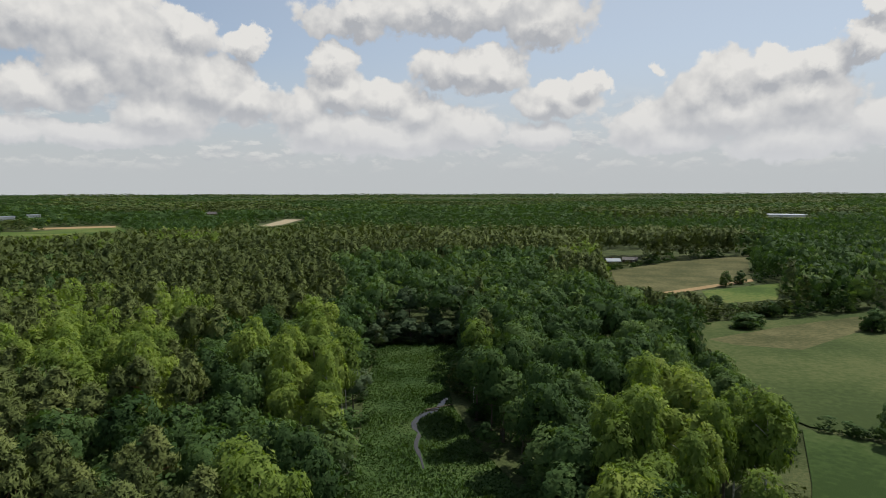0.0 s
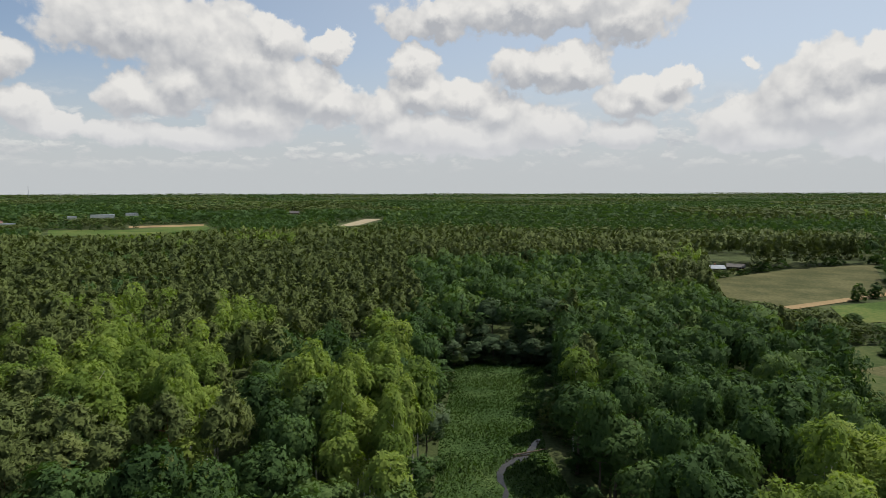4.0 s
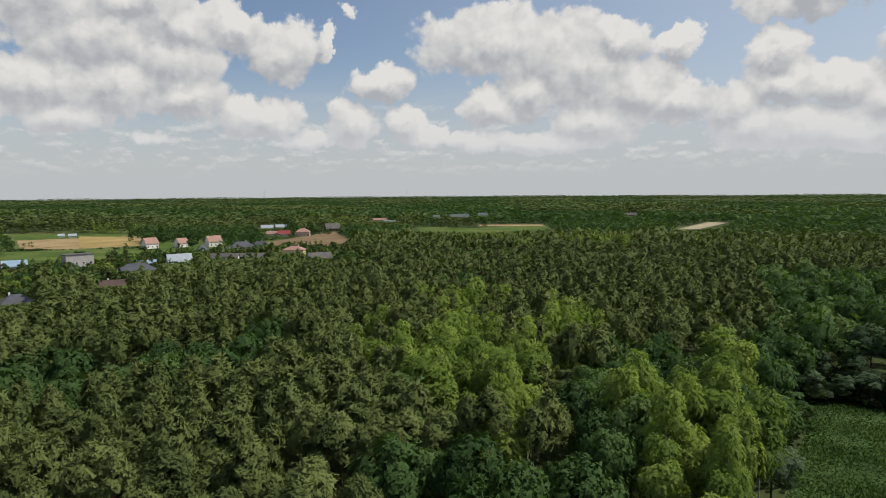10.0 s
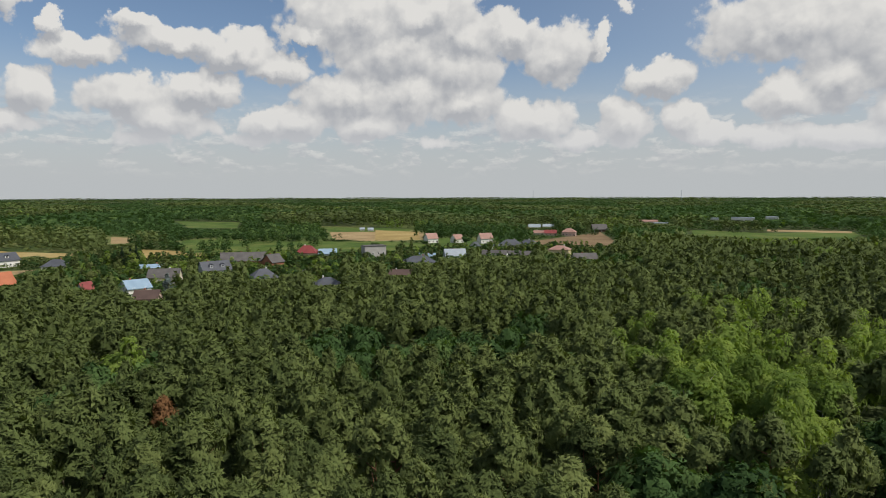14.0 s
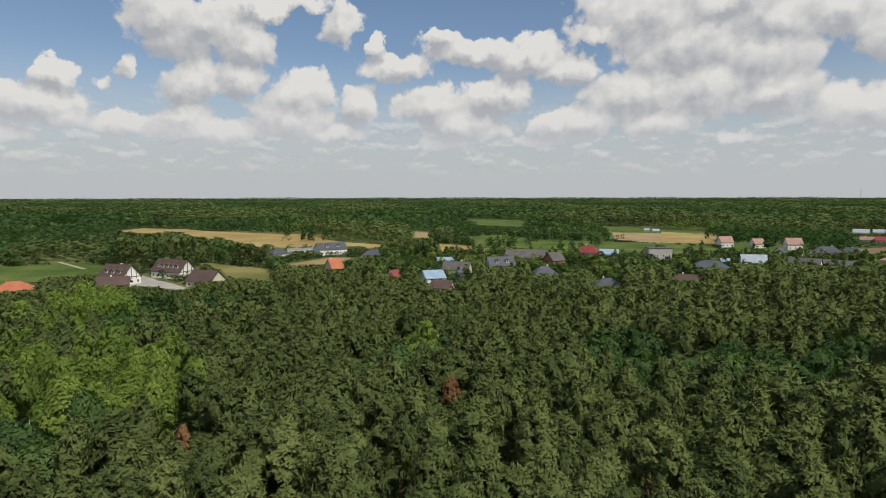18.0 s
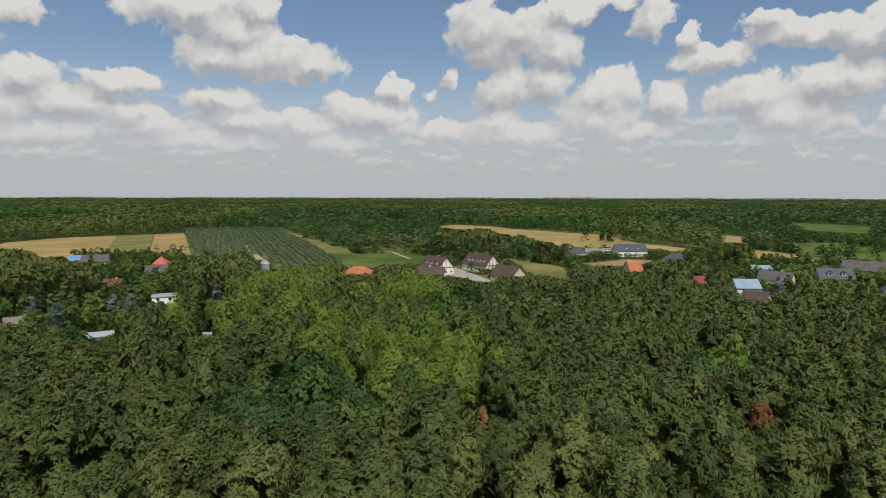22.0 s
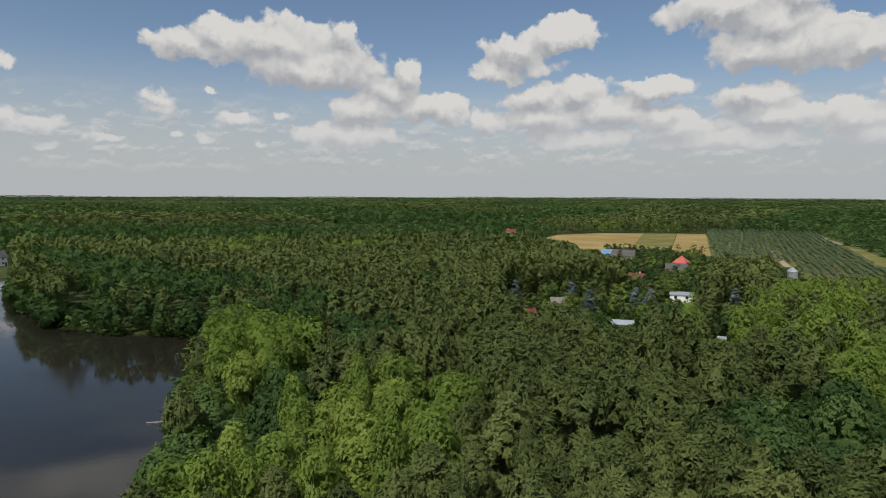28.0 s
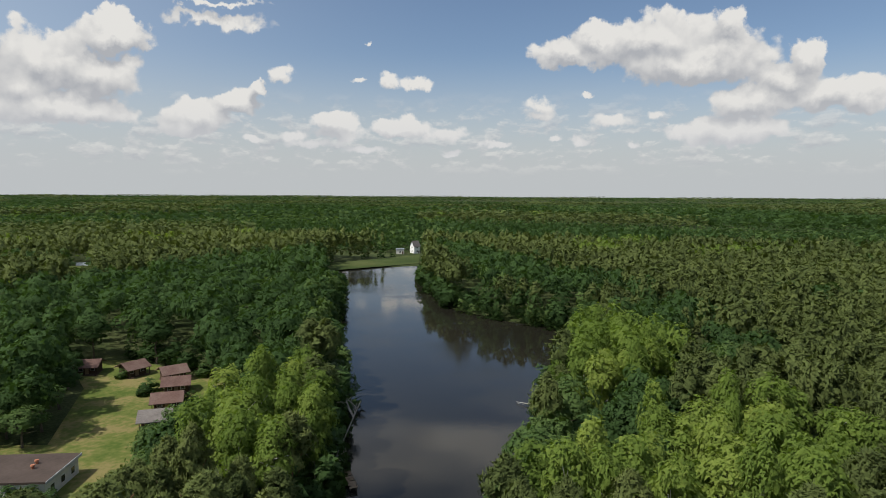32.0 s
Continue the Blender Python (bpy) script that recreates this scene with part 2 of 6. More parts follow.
def heap_group(puffs):
    """A group that tells how deep a way, and the same way moved towards the sun, lie inside the heaps: 1 in the middle of a puff, 0 at its edge."""
    gt = bpy.data.node_groups.new("heaps", "ShaderNodeTree")
    for name in ("Way", "Way Lit"):
        gt.interface.new_socket(name, in_out="INPUT", socket_type="NodeSocketVector")
    for name in ("Depth", "Lit"):
        gt.interface.new_socket(name, in_out="OUTPUT", socket_type="NodeSocketFloat")
    gin, gout = gt.nodes.new("NodeGroupInput"), gt.nodes.new("NodeGroupOutput")
    for k in (0, 1):
        far = None
        for a, e, w, h in puffs:
            w, h = w * 1.14, h * 1.14
            m = gt.nodes.new("ShaderNodeVectorMath")
            m.operation = "MULTIPLY_ADD"
            m.inputs[1].default_value, m.inputs[2].default_value = (1 / w, 1 / h, 0.0), (-a / w, -e / h, 0.0)
            gt.links.new(gin.outputs[k], m.inputs[0])
            d = gt.nodes.new("ShaderNodeVectorMath")
            d.operation = "LENGTH"
            gt.links.new(m.outputs[0], d.inputs[0])
            way = d.outputs["Value"]
            if h < 1.0:
                # small puffs are thin
                thin = gt.nodes.new("ShaderNodeMath")
                thin.operation = "MULTIPLY_ADD"
                thin.inputs[1].default_value, thin.inputs[2].default_value = 0.45, 0.55
                gt.links.new(way, thin.inputs[0])
                way = thin.outputs[0]
            if far is None:
                far = way
                continue
            least = gt.nodes.new("ShaderNodeMath")
            least.operation = "SMOOTH_MIN"
            least.inputs[2].default_value = 0.22
            gt.links.new(far, least.inputs[0])
            gt.links.new(way, least.inputs[1])
            far = least.outputs[0]
        inv = gt.nodes.new("ShaderNodeMath")
        inv.operation = "SUBTRACT"
        inv.inputs[0].default_value = 1.0
        gt.links.new(far, inv.inputs[1])
        gt.links.new(inv.outputs[0], gout.inputs[k])
    return gt


def lumpy(depth, lumps):
    return wmath("ADD", depth, wmath("MULTIPLY", wmath("SUBTRACT", lumps, 0.5), 0.9))


def cloud_colour(depth, smooth_depth, lit):
    relief = wmath("SUBTRACT", smooth_depth, lit)
    light = wmath("ADD", wmath("MULTIPLY", relief, 1.15), wmath("ADD", wmath("MULTIPLY", LUMPS, 0.30), 0.36), clamp=True)
    tone = wmix(light, (0.44, 0.455, 0.485), (0.80, 0.787, 0.76))
    tone = wmix(wramp(EL, 9.0, 0.5), tone, (0.66, 0.67, 0.69))
    return wmix(wramp(depth, 0.01, 0.23), CLEAR, tone)


# One background for each stretch of the sky, so that only the heaps near a way are worked out for it.
high = wnoise(wvec("MULTIPLY", flat.outputs[0], (0.045, 0.07, 1.0)), 1.0, 6.0, 0.6).outputs["Fac"]
over = wn("ShaderNodeBackground")
wt.links.new(wmix(wramp(high, 0.50, 0.62), CLEAR, wmix(wramp(high, 0.55, 0.75), (0.85, 0.85, 0.84), (0.5, 0.51, 0.55))), over.inputs["Color"])
SECTORS = [(-44 + 23 * i, -21 + 23 * i) for i in range(12)]


def stretch(first, last):
    """The backgrounds of the sectors first to last, parted by bearing again and again."""
    if first == last:
        lo, hi = SECTORS[first]
        mine = [p for p in PUFFS if p[0] + p[2] * 1.5 + 2 > lo and p[0] - p[2] * 1.5 - 2 < hi]
        bg, g = wn("ShaderNodeBackground"), wn("ShaderNodeGroup")
        g.node_tree = heap_group(mine)
        wt.links.new(UV, g.inputs[0])
        wt.links.new(UV_LIT, g.inputs[1])
        wt.links.new(cloud_colour(lumpy(g.outputs[0], LUMPS), lumpy(g.outputs[0], SOFT), lumpy(g.outputs[1], SOFT_LIT)), bg.inputs["Color"])
        return bg.outputs[0]
    middle = (first + last + 1) // 2
    pick = wn("ShaderNodeMixShader")
    wt.links.new(wmath("GREATER_THAN", AZ, float(SECTORS[middle][0])), pick.inputs[0])
    wt.links.new(stretch(first, middle - 1), pick.inputs[1])
    wt.links.new(stretch(middle, last), pick.inputs[2])
    return pick.outputs[0]


here = wmath("MULTIPLY", wmath("MULTIPLY", wmath("GREATER_THAN", AZ, float(SECTORS[0][0])), wmath("LESS_THAN", AZ, float(SECTORS[-1][1]))), wmath("LESS_THAN", EL, 21.0))
pick = wn("ShaderNodeMixShader")
wt.links.new(here, pick.inputs[0])
wt.links.new(over.outputs[0], pick.inputs[1])
wt.links.new(stretch(0, len(SECTORS) - 1), pick.inputs[2])
shader = pick.outputs[0]
out = wn("ShaderNodeOutputWorld")
wt.links.new(shader, out.inputs["Surface"])

sun_data = bpy.data.lights.new("sun", "SUN")
sun_data.energy, sun_data.angle, sun_data.color = 4.6, radians(0.6), (1.0, 0.95, 0.86)
sun = new("sun", sun_data)
sun.matrix_world = look((math.sin(radians(SUN_AZ)) * math.cos(radians(SUN_EL)) * 100, math.cos(radians(SUN_AZ)) * math.cos(radians(SUN_EL)) * 100,
                         math.sin(radians(SUN_EL)) * 100), (0, 0, 0))
tagged(sun, "warm midday sun high over the land", "sun")

# ---- materials ----
def material(name):
    m = bpy.data.materials.new(name)
    m.use_nodes = True
    m.node_tree.nodes.clear()
    return m, m.node_tree


def node(nt, kind, **inputs):
    n = nt.nodes.new(kind)
    for key, v in inputs.items():
        socket = n.inputs[key.replace("_", " ")]
        if isinstance(v, bpy.types.NodeSocket):
            nt.links.new(v, socket)
        else:
            socket.default_value = v
    return n


def rgb(c):
    return (*c, 1.0)


def ramp_of(nt, fac, stops):
    n = nt.nodes.new("ShaderNodeValToRGB")
    while len(n.color_ramp.elements) < len(stops):
        n.color_ramp.elements.new(0.5)
    for e, (p, c) in zip(n.color_ramp.elements, stops):
        e.position, e.color = p, rgb(c)
    nt.links.new(fac, n.inputs[0])
    return n.outputs[0]


def noise_of(nt, scale, detail=4.0, vec=None, rough=0.55):
    n = node(nt, "ShaderNodeTexNoise", Scale=scale, Detail=detail, Roughness=rough)
    nt.links.new(vec if vec else node(nt, "ShaderNodeNewGeometry").outputs["Position"], n.inputs["Vector"])
    return n.outputs["Fac"]


def math_of(nt, op, a, b):
    n = nt.nodes.new("ShaderNodeMath")
    n.operation = op
    for s, v in zip(n.inputs, (a, b)):
        if isinstance(v, (int, float)):
            s.default_value = v
        else:
            nt.links.new(v, s)
    return n.outputs[0]


def mixed(nt, fac, a, b, blend="MIX"):
    n = nt.nodes.new("ShaderNodeMix")
    n.data_type, n.blend_type = "RGBA", blend
    for s, v in ((n.inputs[0], fac), (n.inputs[6], a), (n.inputs[7], b)):
        if isinstance(v, bpy.types.NodeSocket):
            nt.links.new(v, s)
        else:
            s.default_value = v if isinstance(v, float) else rgb(v)
    return n.outputs[2]


def surface(name, stops, scale=0.3, fine=4.0, rough=0.85, bump=0.0, metal=0.0, spec=0.3, bump_scale=6.0, per_object=0.0):
    """A surface whose colour wanders between stops at a broad and a fine scale."""
    m, nt = material(name)
    broad, grain = noise_of(nt, scale), noise_of(nt, fine, 6.0)
    fac = math_of(nt, "ADD", math_of(nt, "MULTIPLY", broad, 0.6), math_of(nt, "MULTIPLY", grain, 0.4))
    if per_object:
        info = nt.nodes.new("ShaderNodeObjectInfo")
        shift = math_of(nt, "MULTIPLY", math_of(nt, "SUBTRACT", info.outputs["Random"], 0.5), per_object)
        fac = math_of(nt, "ADD", fac, shift)
    colour = ramp_of(nt, fac, stops)
    p = node(nt, "ShaderNodeBsdfPrincipled", Base_Color=colour, Roughness=rough, Metallic=metal)
    p.inputs["Specular IOR Level"].default_value = spec
    if bump:
        b = node(nt, "ShaderNodeBump", Strength=bump, Distance=0.2, Height=noise_of(nt, bump_scale, 5.0))
        nt.links.new(b.outputs[0], p.inputs["Normal"])
    nt.links.new(p.outputs[0], node(nt, "ShaderNodeOutputMaterial").inputs[0])
    return m


def foliage(name, dark, mid, light, through=0.3, ragged=2.7):
    """Leaves: colour by the tree (tint, or the object's own chance) and by the leaf clump; some light passes through them."""
    m, nt = material(name)
    attr = nt.nodes.new("ShaderNodeAttribute")
    attr.attribute_name = "tint"
    info = nt.nodes.new("ShaderNodeObjectInfo")
    geo = nt.nodes.new("ShaderNodeNewGeometry")
    tree = math_of(nt, "FRACT", math_of(nt, "ADD", attr.outputs["Fac"], info.outputs["Random"]), 0.0)
    leaf = geo.outputs["Random Per Island"]
    clump = noise_of(nt, 0.55, 3.0)
    fac = math_of(nt, "ADD", math_of(nt, "MULTIPLY", tree, 0.55), math_of(nt, "ADD", math_of(nt, "MULTIPLY", leaf, 0.2), math_of(nt, "MULTIPLY", clump, 0.25)))
    colour = ramp_of(nt, fac, [(0.15, dark), (0.5, mid), (0.85, light)])
    p = node(nt, "ShaderNodeBsdfPrincipled", Base_Color=colour, Roughness=0.7)
    p.inputs["Specular IOR Level"].default_value = 0.06
    t = node(nt, "ShaderNodeBsdfTranslucent", Color=mixed(nt, 1.0, colour, (1.15, 1.25, 0.5), "MULTIPLY"))
    mix = nt.nodes.new("ShaderNodeMixShader")
    mix.inputs[0].default_value = through
    nt.links.new(p.outputs[0], mix.inputs[1])
    nt.links.new(t.outputs[0], mix.inputs[2])
    # The clumps are ragged: light and sight pass between their leaves.
    gaps = math_of(nt, "GREATER_THAN", noise_of(nt, ragged, 2.0, None, 0.75), 0.555)
    loose = nt.nodes.new("ShaderNodeMixShader")
    nt.links.new(gaps, loose.inputs[0])
    nt.links.new(mix.outputs[0], loose.inputs[1])
    nt.links.new(nt.nodes.new("ShaderNodeBsdfTransparent").outputs[0], loose.inputs[2])
    nt.links.new(loose.outputs[0], node(nt, "ShaderNodeOutputMaterial").inputs[0])
    return m


LEAF_PINE = foliage("pine_needles", (0.044, 0.062, 0.021), (0.096, 0.122, 0.039), (0.146, 0.172, 0.056), 0.16)
LEAF_BIRCH = foliage("birch_leaves", (0.082, 0.130, 0.026), (0.148, 0.212, 0.044), (0.230, 0.285, 0.064), 0.38)
LEAF_BROAD = foliage("broad_leaves", (0.030, 0.060, 0.020), (0.060, 0.108, 0.034), (0.106, 0.160, 0.050), 0.3)
LEAF_WILLOW = foliage("willow_leaves", (0.046, 0.076, 0.036), (0.070, 0.106, 0.054), (0.104, 0.142, 0.078), 0.25)
LEAF_SPRUCE = foliage("blue_spruce_needles", (0.10, 0.135, 0.135), (0.165, 0.205, 0.200), (0.24, 0.28, 0.27), 0.1)
LEAF_NURSERY = foliage("nursery_needles", (0.070, 0.105, 0.055), (0.100, 0.145, 0.078), (0.140, 0.185, 0.105), 0.15)
LEAF_RUST = foliage("dead_needles", (0.15, 0.075, 0.034), (0.23, 0.125, 0.058), (0.31, 0.18, 0.09), 0.2)
LEAF_DARK = foliage("dark_conifer_needles", (0.014, 0.026, 0.014), (0.022, 0.040, 0.020), (0.036, 0.060, 0.028), 0.1)
GRASS_BLADE = foliage("reed_blades", (0.034, 0.068, 0.020), (0.050, 0.094, 0.028), (0.078, 0.124, 0.040), 0.3)

BARK_PINE = surface("pine_bark", [(0.3, (0.10, 0.05, 0.03)), (0.7, (0.26, 0.13, 0.07))], 1.0, 9.0)
BARK_BIRCH = surface("birch_bark", [(0.35, (0.10, 0.09, 0.08)), (0.5, (0.55, 0.53, 0.48)), (0.8, (0.72, 0.70, 0.66))], 2.0, 8.0)
BARK_OAK = surface("oak_bark", [(0.3, (0.06, 0.045, 0.03)), (0.7, (0.15, 0.12, 0.09))], 1.0, 9.0)
DEADWOOD = surface("bleached_wood", [(0.3, (0.35, 0.32, 0.28)), (0.7, (0.62, 0.59, 0.54))], 2.0, 9.0)

M_GROUND = surface("forest_floor", [(0.40, (0.030, 0.040, 0.014)), (0.5, (0.050, 0.068, 0.024)), (0.60, (0.084, 0.096, 0.040))], 0.05, 1.5, 0.95, 0.5, spec=0.08)
M_STRAW = surface("ripe_grain", [(0.40, (0.238, 0.172, 0.066)), (0.55, (0.297, 0.218, 0.086)), (0.60, (0.343, 0.264, 0.119))], 0.02, 0.5, 0.95, 0.3, spec=0.08)
M_TAN = surface("stubble", [(0.40, (0.224, 0.158, 0.079)), (0.60, (0.330, 0.244, 0.132))], 0.03, 0.6, 0.95, 0.3, spec=0.08)
M_OLIVE = surface("hay_grass", [(0.40, (0.101, 0.108, 0.032)), (0.5, (0.151, 0.144, 0.047)), (0.60, (0.216, 0.187, 0.072))], 0.03, 0.6, 0.95, 0.3, spec=0.08)
M_GREEN = surface("pasture_grass", [(0.40, (0.043, 0.076, 0.016)), (0.5, (0.068, 0.108, 0.023)), (0.60, (0.122, 0.137, 0.040))], 0.03, 0.6, 0.95, 0.3, spec=0.08)
M_BROWN = surface("ploughed_soil", [(0.40, (0.136, 0.092, 0.052)), (0.60, (0.216, 0.152, 0.088))], 0.03, 0.6, 0.95, 0.3, spec=0.08)
M_SAND = surface("sandy_track", [(0.40, (0.255, 0.210, 0.135)), (0.60, (0.375, 0.323, 0.225))], 0.1, 2.0, 0.95, 0.2, spec=0.08)
M_PAVE = surface("pale_paving", [(0.40, (0.260, 0.248, 0.217)), (0.60, (0.360, 0.341, 0.304))], 0.1, 2.0, 0.9, 0.1, spec=0.08)
M_PALE = surface("dry_mown_grass", [(0.40, (0.052, 0.058, 0.022)), (0.5, (0.078, 0.080, 0.033)), (0.60, (0.116, 0.110, 0.050))], 0.05, 0.7, 0.95, 0.3, spec=0.08)
M_MEADOW = surface("meadow_grass", [(0.40, (0.036, 0.056, 0.016)), (0.5, (0.052, 0.074, 0.022)), (0.60, (0.080, 0.096, 0.034))], 0.03, 0.7, 0.95, 0.3, spec=0.08)
M_MOWN = surface("mown_grass", [(0.40, (0.026, 0.048, 0.012)), (0.5, (0.038, 0.066, 0.017)), (0.60, (0.058, 0.084, 0.026))], 0.04, 0.7, 0.95, 0.3, spec=0.08)
M_LAWN = surface("sunlit_lawn", [(0.36, (0.070, 0.105, 0.022)), (0.48, (0.115, 0.135, 0.036)), (0.58, (0.20, 0.17, 0.070))], 0.12, 0.9, 0.95, 0.3, spec=0.08)
M_YARD = surface("garden_grass", [(0.40, (0.040, 0.065, 0.020)), (0.5, (0.070, 0.105, 0.030)), (0.60, (0.120, 0.140, 0.055))], 0.05, 0.8, 0.95, 0.3, spec=0.08)
M_FARM = surface("rough_farmland_grass", [(0.40, (0.055, 0.085, 0.026)), (0.5, (0.100, 0.125, 0.040)), (0.60, (0.200, 0.190, 0.075))], 0.012, 0.4, 0.95, 0.3, spec=0.08)
M_REED = surface("reed_meadow", [(0.40, (0.034, 0.066, 0.020)), (0.5, (0.050, 0.088, 0.026)), (0.60, (0.074, 0.112, 0.036))], 0.08, 1.2, 0.95, 0.6, spec=0.08)

W_WHITE = surface("white_render", [(0.3, (0.62, 0.60, 0.56)), (0.7, (0.78, 0.76, 0.72))], 0.3, 3.0)
W_BRIGHT = surface("fresh_white_render", [(0.3, (0.80, 0.80, 0.79)), (0.7, (0.87, 0.87, 0.86))], 0.3, 3.0)
W_GREY = surface("grey_render", [(0.3, (0.42, 0.43, 0.45)), (0.7, (0.56, 0.57, 0.60))], 0.3, 3.0)
W_CREAM = surface("cream_render", [(0.3, (0.52, 0.45, 0.34)), (0.7, (0.66, 0.59, 0.46))], 0.3, 3.0)
W_PINK = surface("pinkish_render", [(0.3, (0.45, 0.32, 0.27)), (0.7, (0.58, 0.43, 0.37))], 0.3, 3.0)
W_YELLOW = surface("yellow_render", [(0.3, (0.60, 0.47, 0.26)), (0.7, (0.70, 0.57, 0.34))], 0.3, 3.0)
W_BRICK = surface("red_brick_wall", [(0.3, (0.26, 0.10, 0.06)), (0.7, (0.38, 0.17, 0.10))], 0.4, 6.0)
W_CONC = surface("bare_block_wall", [(0.3, (0.30, 0.29, 0.27)), (0.7, (0.42, 0.40, 0.37))], 0.4, 4.0)
W_WOOD = surface("dark_stained_boards", [(0.3, (0.045, 0.028, 0.018)), (0.7, (0.10, 0.06, 0.04))], 0.5, 5.0)
R_SLATE = surface("dark_grey_roof_tiles", [(0.3, (0.050, 0.053, 0.062)), (0.7, (0.085, 0.090, 0.105))], 0.3, 3.0, 0.5)
R_DARK = surface("weathered_dark_roof", [(0.3, (0.060, 0.055, 0.052)), (0.7, (0.12, 0.11, 0.105))], 0.3, 3.0, 0.7)
R_METAL = surface("pale_sheet_metal", [(0.3, (0.23, 0.26, 0.29)), (0.7, (0.33, 0.37, 0.41))], 0.3, 3.0, 0.65)
R_BLUE = surface("pale_blue_sheet_metal", [(0.3, (0.17, 0.25, 0.33)), (0.7, (0.26, 0.35, 0.44))], 0.3, 3.0, 0.65)
R_BLUEB = surface("blue_sheet_metal", [(0.3, (0.10, 0.20, 0.36)), (0.7, (0.16, 0.28, 0.45))], 0.3, 3.0, 0.5)
R_ORANGE = surface("orange_roof_tiles", [(0.3, (0.30, 0.095, 0.045)), (0.7, (0.42, 0.15, 0.075))], 0.3, 3.0, 0.7)
R_RED = surface("dark_red_roof_tiles", [(0.3, (0.15, 0.026, 0.028)), (0.7, (0.24, 0.052, 0.046))], 0.3, 3.0, 0.6)
R_CORAL = surface("coral_roof_tiles", [(0.3, (0.38, 0.085, 0.065)), (0.7, (0.50, 0.13, 0.10))], 0.3, 3.0, 0.6)
R_MAROON = surface("maroon_roof_tiles", [(0.3, (0.11, 0.028, 0.025)), (0.7, (0.17, 0.050, 0.042))], 0.3, 3.0, 0.6)
R_PINK = surface("faded_red_roof_tiles", [(0.3, (0.24, 0.13, 0.10)), (0.7, (0.34, 0.21, 0.17))], 0.3, 3.0, 0.7)
R_BROWN = surface("brown_roof_tiles", [(0.3, (0.060, 0.038, 0.032)), (0.7, (0.105, 0.068, 0.056))], 0.3, 3.0, 0.6)
R_TAN = surface("pale_brown_roof_felt", [(0.3, (0.24, 0.17, 0.11)), (0.7, (0.36, 0.27, 0.18))], 0.3, 3.0, 0.8)
R_FELT = surface("dark_roof_felt", [(0.3, (0.050, 0.036, 0.030)), (0.55, (0.075, 0.055, 0.046)), (0.8, (0.10, 0.078, 0.066))], 0.25, 2.5, 0.9)
R_CABIN = surface("mossy_reddish_felt", [(0.3, (0.080, 0.046, 0.038)), (0.5, (0.125, 0.074, 0.062)), (0.75, (0.17, 0.12, 0.10))], 0.5, 3.0, 0.9, per_object=0.3)
R_CABIN_GREY = surface("greyed_felt", [(0.3, (0.12, 0.105, 0.10)), (0.7, (0.22, 0.20, 0.185))], 0.5, 3.0, 0.9)
PANE = surface("window_glass", [(0.3, (0.015, 0.018, 0.022)), (0.7, (0.03, 0.035, 0.04))], 0.3, 2.0, 0.08, spec=0.6)
WHITE_FRAME = surface("white_paint", [(0.3, (0.70, 0.70, 0.68)), (0.7, (0.80, 0.80, 0.78))], 0.4, 4.0, 0.5)
TERRACOTTA = surface("terracotta", [(0.3, (0.34, 0.13, 0.07)), (0.7, (0.46, 0.20, 0.12))], 2.0, 9.0)
STEEL = surface("galvanised_steel", [(0.3, (0.42, 0.45, 0.49)), (0.7, (0.58, 0.61, 0.65))], 0.5, 4.0, 0.4, metal=0.6)


def water_material(name, tint):
    m, nt = material(name)
    p = node(nt, "ShaderNodeBsdfPrincipled", Base_Color=ramp_of(nt, noise_of(nt, 0.03, 3.0), [(0.3, tint), (0.7, tuple(1.5 * c for c in tint))]), Roughness=0.06)
    p.inputs["IOR"].default_value = 1.33
    p.inputs["Specular IOR Level"].default_value = 0.5
    breeze = ramp_of(nt, noise_of(nt, 0.035, 3.0), [(0.42, (0.02, 0.02, 0.02)), (0.62, (0.16, 0.16, 0.16))])
    nt.links.new(breeze, p.inputs["Roughness"])
    b = node(nt, "ShaderNodeBump", Strength=0.06, Distance=0.1, Height=noise_of(nt, 1.3, 4.0))
    nt.links.new(b.outputs[0], p.inputs["Normal"])
    nt.links.new(p.outputs[0], node(nt, "ShaderNodeOutputMaterial").inputs[0])
    return m


M_WATER = water_material("lake_water", (0.014, 0.013, 0.010))

# ---- helpers for meshes ----
def smooth(a, b, v):
    u = np.clip((v - a) / (b - a), 0, 1)
    return u * u * (3 - 2 * u)


def inside(poly, x, y):
    """Which of the points x, y lie inside the outline."""
    x, y = np.asarray(x, float), np.asarray(y, float)
    hit = np.zeros(x.shape, bool)
    for (ax, ay), (bx, by) in zip(poly, poly[1:] + poly[:1]):
        if ay != by:
            hit ^= ((ay > y) != (by > y)) & (x < (bx - ax) * (y - ay) / (by - ay) + ax)
    return hit


def edge_distance(poly, x, y):
    d = np.full(np.shape(x), 1e9)
    for (ax, ay), (bx, by) in zip(poly, poly[1:] + poly[:1]):
        ux, uy = bx - ax, by - ay
        k = np.clip(((x - ax) * ux + (y - ay) * uy) / (ux * ux + uy * uy + 1e-9), 0, 1)
        d = np.minimum(d, np.hypot(x - ax - k * ux, y - ay - k * uy))
    return d


